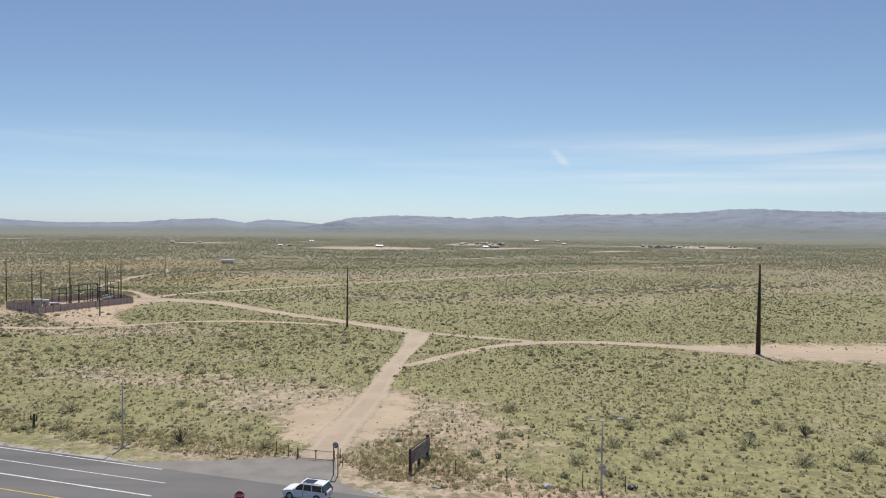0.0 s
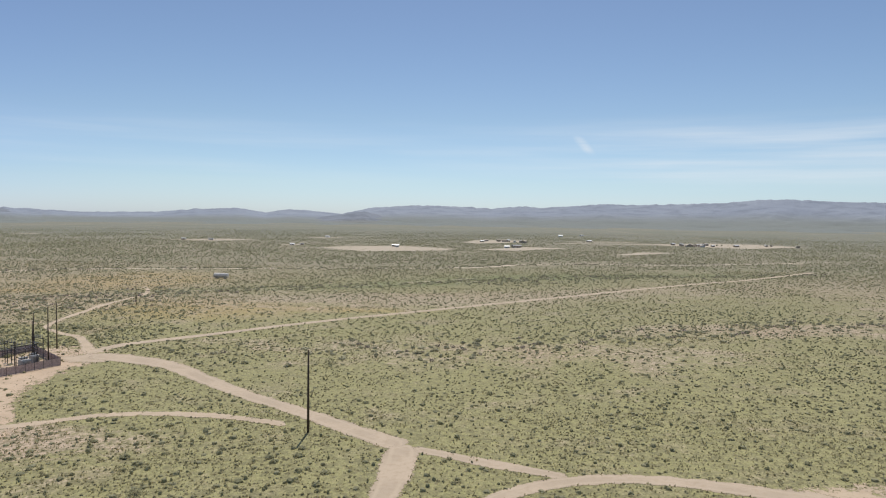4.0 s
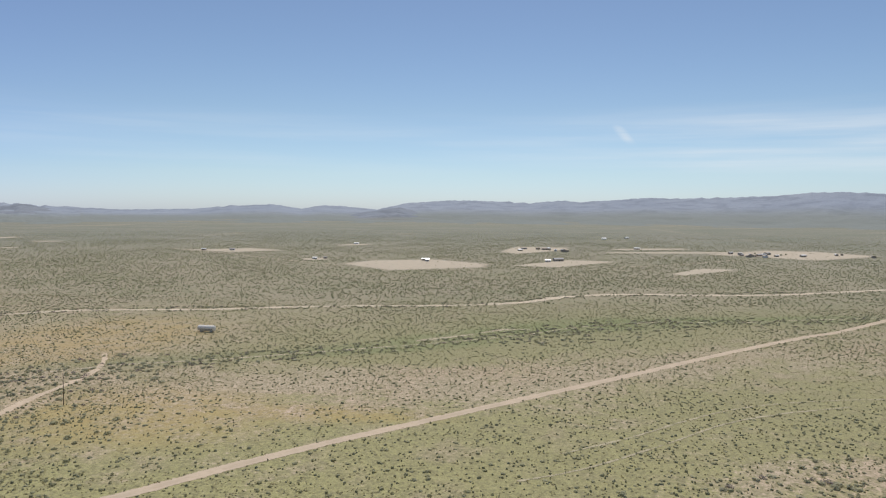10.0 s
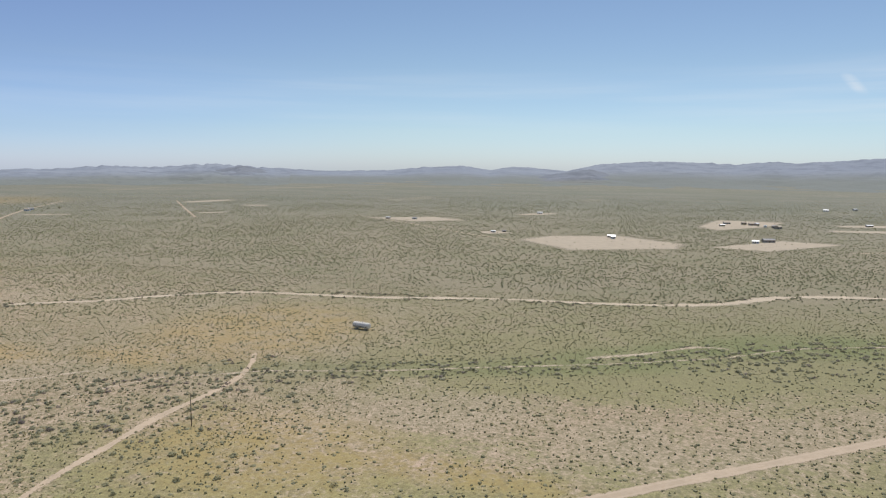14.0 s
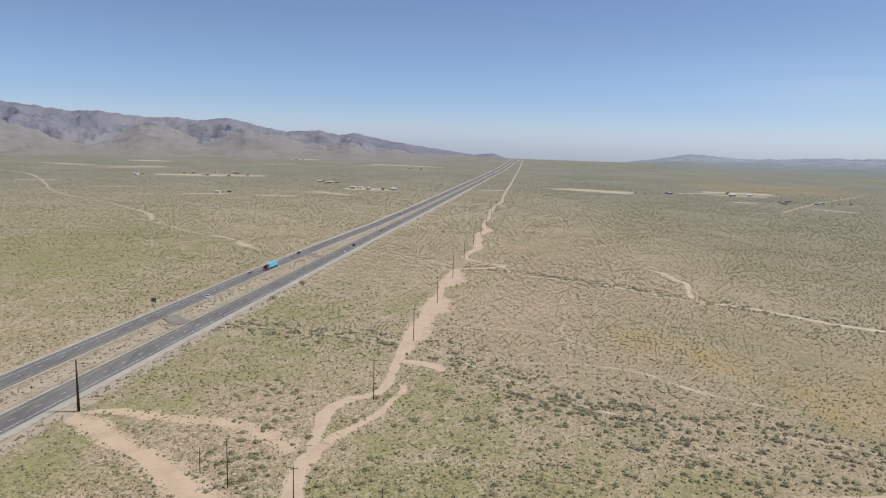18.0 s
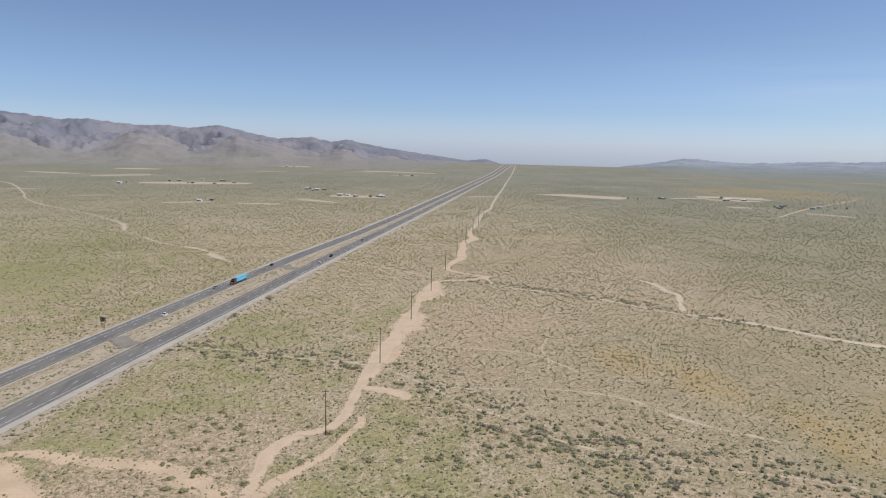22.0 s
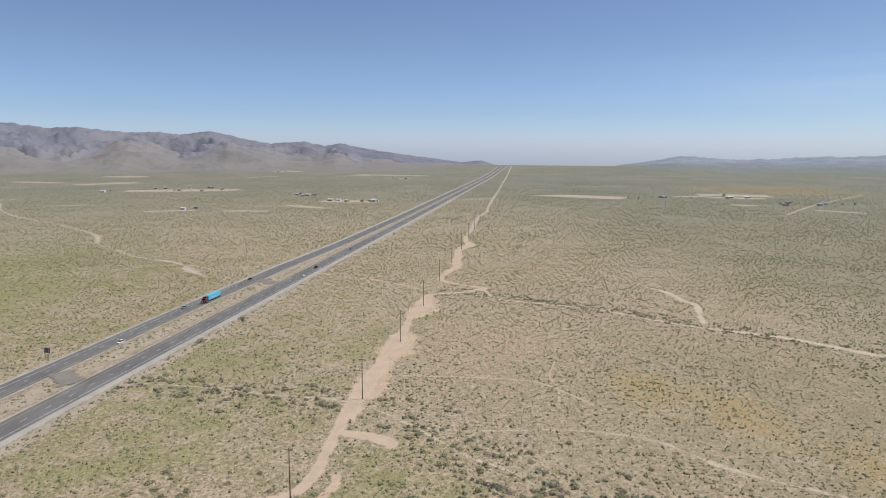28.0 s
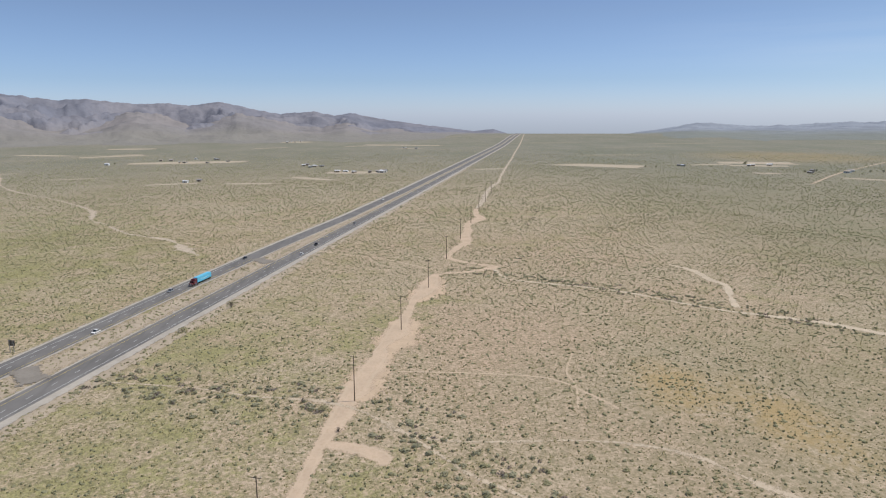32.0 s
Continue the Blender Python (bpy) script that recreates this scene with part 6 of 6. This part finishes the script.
def semi_truck(s, off):
    x, y = on_road(s, off)
    root = thing("semi_truck", (x, y, 0.165), "maroon tractor pulling a light blue box trailer", "truck", turn=WAY + 180)
    # tractor faces +x
    part("frame", box(B(), (6.6, 0, 0.85), (7.0, 0.9, 0.25)), "dark_metal", root)
    part("sleeper", box(B(), (6.3, 0, 2.35), (2.3, 2.4, 2.9), 0, 0.12), "maroon", root)
    cab = part("cab", box(B(), (8.1, 0, 1.95), (1.5, 2.35, 2.0), 0, 0.1), "maroon", root)
    part("hood", box(B(), (9.55, 0, 1.45), (1.7, 1.9, 1.1), 0, 0.15), "maroon", root)
    part("windscreen", box(B(), (8.82, 0, 2.5), (0.1, 2.0, 0.75)), "glass", cab)
    for q in (-1, 1):
        part("side_window", box(B(), (8.2, q * 1.18, 2.45), (0.8, 0.04, 0.65)), "glass", cab)
        part("exhaust_stack", rod(B(), (7.3, q * 1.2, 1.0), (7.3, q * 1.2, 4.0), 0.09, None, 8), "chrome", root)
        part("fuel_tank", rod(B(), (6.0, q * 1.0, 0.85), (7.4, q * 1.0, 0.85), 0.33, None, 12), "chrome", root)
        part("headlight", box(B(), (10.35, q * 0.75, 1.3), (0.1, 0.35, 0.25), 0, 0.03), "white", root)
        part("mirror", box(B(), (8.75, q * 1.4, 2.4), (0.12, 0.2, 0.6), 0, 0.03), "chrome", root)
    part("grille", box(B(), (10.4, 0, 1.45), (0.08, 1.0, 0.9)), "chrome", root)
    part("bumper", box(B(), (10.5, 0, 0.65), (0.2, 2.4, 0.4), 0, 0.05), "chrome", root)
    trailer = part("trailer", box(B(), (-3.2, 0, 2.6), (16.0, 2.55, 2.8), 0, 0.03), "blue", root, "light blue box trailer")
    part("trailer_roof", box(B(), (-3.2, 0, 4.02), (15.9, 2.45, 0.05)), "blue", trailer)
    part("trailer_skirt", box(B(), (-4.0, 0, 0.85), (6.5, 2.4, 0.7)), "dark_metal", trailer)
    part("landing_gear", box(B(), (1.6, 0, 0.7), (0.3, 1.9, 1.0)), "dark_metal", trailer)
    for q in (-1, 1):
        for j in range(9):
            a = -0.75 + j * 0.19
            box_at = (-3.2 + a * 5.2, q * 1.285, 2.35 + 0.55 * (a / 0.8) ** 2)
            part("swoosh_mark", box(B(), box_at, (1.05, 0.012, 0.16)), "white", trailer, "pale curved stripe")
    for wx in (9.3, 6.0, 4.8, -9.0, -10.2):
        for q in (-1, 1):
            wheel = part("wheel", rod(B(), (wx, q * 0.7, 0.52), (wx, q * 1.24, 0.52), 0.3, None, 12), "chrome", root)
            part("tyre", rod(B(), (wx, q * 0.72, 0.52), (wx, q * 1.22, 0.52), 0.52, None, 18), "rubber", wheel)
    part("mudflap", box(B(), (-11.0, 0, 0.75), (0.04, 2.3, 0.7)), "rubber", trailer)


semi_truck(532, 17.5)


def highway_sign(x, y, turn):
    root = thing("highway_sign", (x, y, 0), "large highway guide sign seen from its grey back", "sign", turn=turn)
    for q in (-0.9, 0.9):
        part("post", box(B(), (q, 0, 2.6), (0.18, 0.25, 5.2)), "galv", root)
    part("panel", box(B(), (0, -0.18, 3.9), (3.0, 0.06, 2.5), 0, 0.02), "grey_timber", root, "grey back of the sign panel")
    for z in (3.0, 3.9, 4.8):
        part("stiffener", box(B(), (0, -0.1, z), (2.9, 0.08, 0.1)), "galv", root)


highway_sign(-390, 122.9, WAY + 90)
for s, off in ((176, 53), (188, 53.4), (500, 53), (300, 53)):
    x, y = on_road(s, off)
    root = thing("delineator", (x, y, 0), "small roadside marker post", "marker post", "marker posts")
    part("shaft", box(B(), (0, 0, 0.65), (0.08, 0.04, 1.3)), "galv", root)
    part("reflector", box(B(), (0, -0.03, 1.15), (0.09, 0.02, 0.2)), "white", root)


# ---- tank, houses and far yards ----
def storage_tank():
    """A long white horizontal tank on saddles."""
    root = thing("storage_tank", (-156.4, 498.6, 0), "long white horizontal storage tank on saddles", "tank", turn=-8)
    L, r = 9.2, 1.6
    bm = rod(B(), (-L / 2, 0, r + 0.5), (L / 2, 0, r + 0.5), r, None, 28)
    part("shell", bm, "tank", root, smooth=False)
    for q in (-1, 1):
        bm = B()
        bmesh.ops.create_uvsphere(bm, u_segments=24, v_segments=12, radius=r)
        bmesh.ops.scale(bm, verts=bm.verts, vec=(0.35, 1, 1))
        bmesh.ops.translate(bm, verts=bm.verts, vec=(q * L / 2, 0, r + 0.5))
        part("end_cap", bm, "tank", root, smooth=True)
        part("saddle", box(B(), (q * L * 0.32, 0, 0.6), (0.5, 2.6, 1.2)), "stone", root)
    for x in (-L * 0.3, 0, L * 0.3):
        part("band", rod(B(), (x - 0.05, 0, r + 0.5), (x + 0.05, 0, r + 0.5), r + 0.02, None, 28), "grey_box", root)
    part("hatch", rod(B(), (0.8, 0, 2 * r + 0.4), (0.8, 0, 2 * r + 0.8), 0.35, None, 12), "grey_box", root)
    part("pipe", rod(B(), (-2, 0, 2 * r + 0.3), (-2, 0, 2 * r + 1.0), 0.06, None, 8), "galv", root)
    # dark strip standing in for the shade on the tank's lower side
    part("belly_shade", box(B(), (0, -r - 0.0, r + 0.1), (L * 0.9, 0.06, 0.25)), "dark_metal", root)


storage_tank()


def house(x, y, w, d, h, turn, wall="stucco", roof="roof", label="low tan desert house with a shallow roof"):
    root = thing("house", (x, y, float(floor_z(x, y))), label, "house", "houses on the plain", turn)
    part("wall", box(B(), (0, 0, h / 2), (w, d, h)), wall, root)
    bm = B()
    e, rr = 0.5, d * 0.22
    a = [bm.verts.new(v) for v in ((-w / 2 - e, -d / 2 - e, h), (w / 2 + e, -d / 2 - e, h), (w / 2 + e, d / 2 + e, h), (-w / 2 - e, d / 2 + e, h), (-w / 2 - e, 0, h + rr), (w / 2 + e, 0, h + rr))]
    for f in ((0, 1, 5, 4), (2, 3, 4, 5), (1, 2, 5), (3, 0, 4), (0, 3, 2, 1)):
        bm.faces.new([a[i] for i in f])
    part("roof", bm, roof, root)
    for q in (-1, 1):
        for j in range(3):
            xx = -w * 0.33 + w * 0.33 * j
            if j == 1 and q < 0:
                door = part("door", box(B(), (xx, q * (d / 2 + 0.03), 1.05), (1.0, 0.06, 2.1)), "timber", root)
                part("door_knob", box(B(), (xx + 0.4, q * (d / 2 + 0.08), 1.0), (0.06, 0.06, 0.06)), "chrome", door)
            else:
                win = part("window", box(B(), (xx, q * (d / 2 + 0.03), h * 0.55), (1.5, 0.06, 1.1)), "white", root)
                part("pane", box(B(), (xx, q * (d / 2 + 0.065), h * 0.55), (1.3, 0.03, 0.9)), "glass", win)
    return root


LOT, FAR = "low shed with a bright roof on bare earth", "small house or shed of a far settlement"
for row in ((-96.9, 1044.7, 10, 5, 2.8, 8, "stucco", "roof_white", LOT), (-93, 1030, 5, 5, 3.0, 8, "white", "roof_white", LOT), (80, 1065, 13, 7, 3.4, 20, "stucco", "roof", "tan house on a cleared lot"),
            (65, 1047, 7, 5, 3.0, 0, "white", "roof_white", "white trailer home on a cleared lot"), (-1160, 23, 7.5, 5, 3.0, 65, "white", "roof_white", "white ranch house on a bare lot"), (-1175, 40, 7, 5, 3.2, 65, "stucco", "roof", "small outbuilding beside a ranch house"),
            (-1590, -225, 9, 6, 3.6, 75, "white", "roof_white", "white house on a pale lot"), (-1458, 212, 12, 7, 3.6, 80, "stucco", "roof", FAR), (-1315, 258, 11, 7, 3.6, 70, "white", "roof_white", FAR), (-1304, 314, 12, 7, 3.6, 85, "stucco", "roof", FAR),
            (241, 1370, 12, 7, 3.6, 10, "stucco", "roof_white", FAR), (-275, 1436, 12, 7, 3.6, 0, "white", "roof_white", FAR), (-429, 1207, 10, 6, 3.4, 15, "white", "roof", FAR), (-473, 1200, 9, 6, 3.4, 5, "stucco", "roof_white", FAR),
            (-248, 1045, 8, 5, 3.2, 10, "white", "roof_white", FAR), (-236, 1055, 6, 5, 3.0, 10, "stucco", "roof", FAR)):
    x, y, w, dd, h, *rest = row
    k = 0.75 if row[-1] == FAR else 1.0
    house(x, y, w * k, dd * k, h * 0.85 * k, *rest)
r2 = random.Random(4)
for cx, cy, sx, sy, n in ((415, 1232, 55, 40, 16), (72, 1303, 40, 35, 9), (540, 1240, 30, 30, 3), (-1640, -70, 30, 90, 5), (-1740, -100, 40, 80, 6), (-1470, 200, 35, 25, 4), (-2205, 465, 30, 40, 3), (-1300, 285, 15, 45, 8), (-1330, 880, 20, 30, 2), (-1300, 1040, 30, 40, 4), (-1140, 1060, 25, 50, 4), (-2820, 10, 60, 80, 4), (280, 1800, 60, 60, 3)):
    for k in range(n):
        w = r2.uniform(5, 10)
        house(cx + r2.uniform(-sx, sx), cy + r2.uniform(-sy, sy), w, w * r2.uniform(0.5, 0.75), r2.uniform(2.3, 3.2), r2.uniform(0, 90),
              r2.choice(["stucco", "white", "stucco", "grey_box"]), r2.choice(["roof", "roof_white", "roof_white", "stucco"]), FAR)


def tree(x, y, h, seed):
    z = float(floor_z(x, y))
    root = thing("tree", (x, y, z), "dark green shade tree beside far houses", "tree", "trees by the far houses")
    bm = rod(B(), (0, 0, 0), (0.1, 0, h * 0.45), 0.22, 0.14, 7)
    for a in (0.4, 2.3, 4.4):
        rod(bm, (0.1, 0, h * 0.4), (math.cos(a) * h * 0.22, math.sin(a) * h * 0.22, h * 0.7), 0.1, 0.04, 5)
    part("trunk", bm, "twig", root)
    v = bush_template(130, seed, 0.9, 0.2) * np.array([h * 0.8, h * 0.8, h * 0.75]) + np.array([0, 0, h * 0.3])
    ob = raw("crown", v, np.arange(len(v)).reshape(-1, 3), "thicket", {"tint": np.repeat(np.random.default_rng(seed).random(130) * 0.6, 3)})
    ob.parent = root


for k, (x, y, h) in enumerate(((-1308, 805, 5), (-1322, 1011, 9), (-1144, 1009, 5.5), (-1162, 1043, 5), (-1118, 1131, 6), (-1128, 1115, 4.5), (-1296, 820, 4.5), (430, 1225, 4.5), (400, 1250, 4.5), (445, 1245, 4), (66, 1312, 4.5), (84, 1292, 4), (-1312, 300, 4.5), (-1318, 270, 4), (-1605, -215, 4.5))):
    tree(x, y, h, k)


# ---- small things by the road ----
def rock(x, y, s, mat, label, seed):
    bm = B()
    bmesh.ops.create_icosphere(bm, subdivisions=2, radius=s)
    for v in bm.verts:
        v.co *= 1 + 0.35 * noise.noise(v.co * (2.2 / s) + Vector((seed, 0, 0)))
        v.co.z = max(v.co.z * 0.7, -s * 0.15)
    bmesh.ops.translate(bm, verts=bm.verts, vec=(0, 0, s * 0.12))
    ob = part("rock", bm, mat, None)
    ob.location = (x, y, 0)
    tagged(ob, label, "rock", "rocks along the verge")


for k, (x, y, s, mat, label) in enumerate(((-0.6, 68.9, 0.28, "stone", "pale stone in verge weeds"), (-0.2, 68.6, 0.22, "stone", "pale stone in verge weeds"), (0.3, 69.0, 0.3, "stone", "pale stone in verge weeds"), (10.9, 69.2, 0.5, "stone", "pale boulder in grass"),
                                          (19.5, 69.1, 0.5, "dark_metal", "dark rock on grass"), (-38.2, 80.0, 0.3, "stone", "white stone at a lamp base"), (-36.9, 80.1, 0.32, "stone", "white stone at a lamp base"), (-30, 110, 0.4, "stone", "grey stone in grass"))):
    rock(x, y, s, mat, label, k * 3.1)


def cactus(x, y):
    root = thing("cactus", (x, y, 0), "small branching cactus by the road verge", "cactus")
    part("stem", rod(B(), (0, 0, -0.1), (0.05, 0, 1.9), 0.16, 0.13, 9), "cactus", root)
    for s, z, h in ((0.35, 0.9, 0.8), (-0.32, 1.1, 0.7), (0.1, 1.3, 0.6)):
        bm = rod(B(), (0, 0, z), (s, 0.1 * s, z + 0.15), 0.09, 0.1, 7)
        rod(bm, (s, 0.1 * s, z + 0.1), (s * 1.1, 0.1 * s, z + h), 0.11, 0.08, 7)
        part("arm", bm, "cactus", root)


cactus(-52.4, 87.6)


def dead_bush(x, y, w, h, seed):
    r = random.Random(seed)
    root = thing("dead_bush", (x, y, 0), "leafless grey bush at the road edge", "bush", "leafless bushes")
    bm = B()
    for k in range(46):
        a, t = r.uniform(0, 6.28), r.uniform(0.2, 1)
        e = Vector((math.cos(a) * w * 0.5 * t, math.sin(a) * w * 0.5 * t, h * (1.1 - 0.5 * t) * r.uniform(0.7, 1.1)))
        rod(bm, (0, 0, 0), e, 0.03, 0.008, 4)
        for j in range(3):
            p = e * r.uniform(0.45, 0.9)
            q = p + Vector((r.uniform(-1, 1), r.uniform(-1, 1), r.uniform(0.1, 1))) * 0.35
            rod(bm, p, q, 0.012, 0.004, 3)
    part("branches", bm, "grey_timber", root)


dead_bush(-31.4, 82.2, 3.0, 2.4, 2)
dead_bush(47, 88, 3.2, 1.8, 3)
dead_bush(57, 80, 3.0, 1.7, 5)
dead_bush(-447, 201, 5.0, 3.2, 8)
dead_bush(-321, 244, 3.4, 1.8, 9)
dead_bush(-297, 256, 3.0, 1.6, 11)

# a concrete slab by the verge at the east
root = thing("concrete_slab", (61, 71.5, 0), "low grey concrete drain slab in the grass", "slab", turn=-15)
part("slab", box(B(), (0, 0, 0.12), (3.4, 2.2, 0.3), 0, 0.03), "stone", root)
part("grate", box(B(), (0, 0, 0.29), (2.2, 1.1, 0.06)), "dark_metal", root)


def warning_sign(x, y, turn):
    root = thing("warning_sign", (x, y, 0), "small orange diamond warning sign in the median", "sign", turn=turn)
    part("post", box(B(), (0, 0, 1.1), (0.07, 0.07, 2.2)), "galv", root)
    bm = box(B(), (0, 0, 0), (0.95, 0.03, 0.95))
    bmesh.ops.rotate(bm, verts=bm.verts, matrix=Matrix.Rotation(radians(45), 3, "Y"))
    bmesh.ops.translate(bm, verts=bm.verts, vec=(0, -0.05, 2.4))
    part("panel", bm, "orange", root)


M["orange"] = plain("orange_sign_face", (0.62, 0.25, 0.03), 0.5)
warning_sign(-258.5, 114.3, WAY + 90)
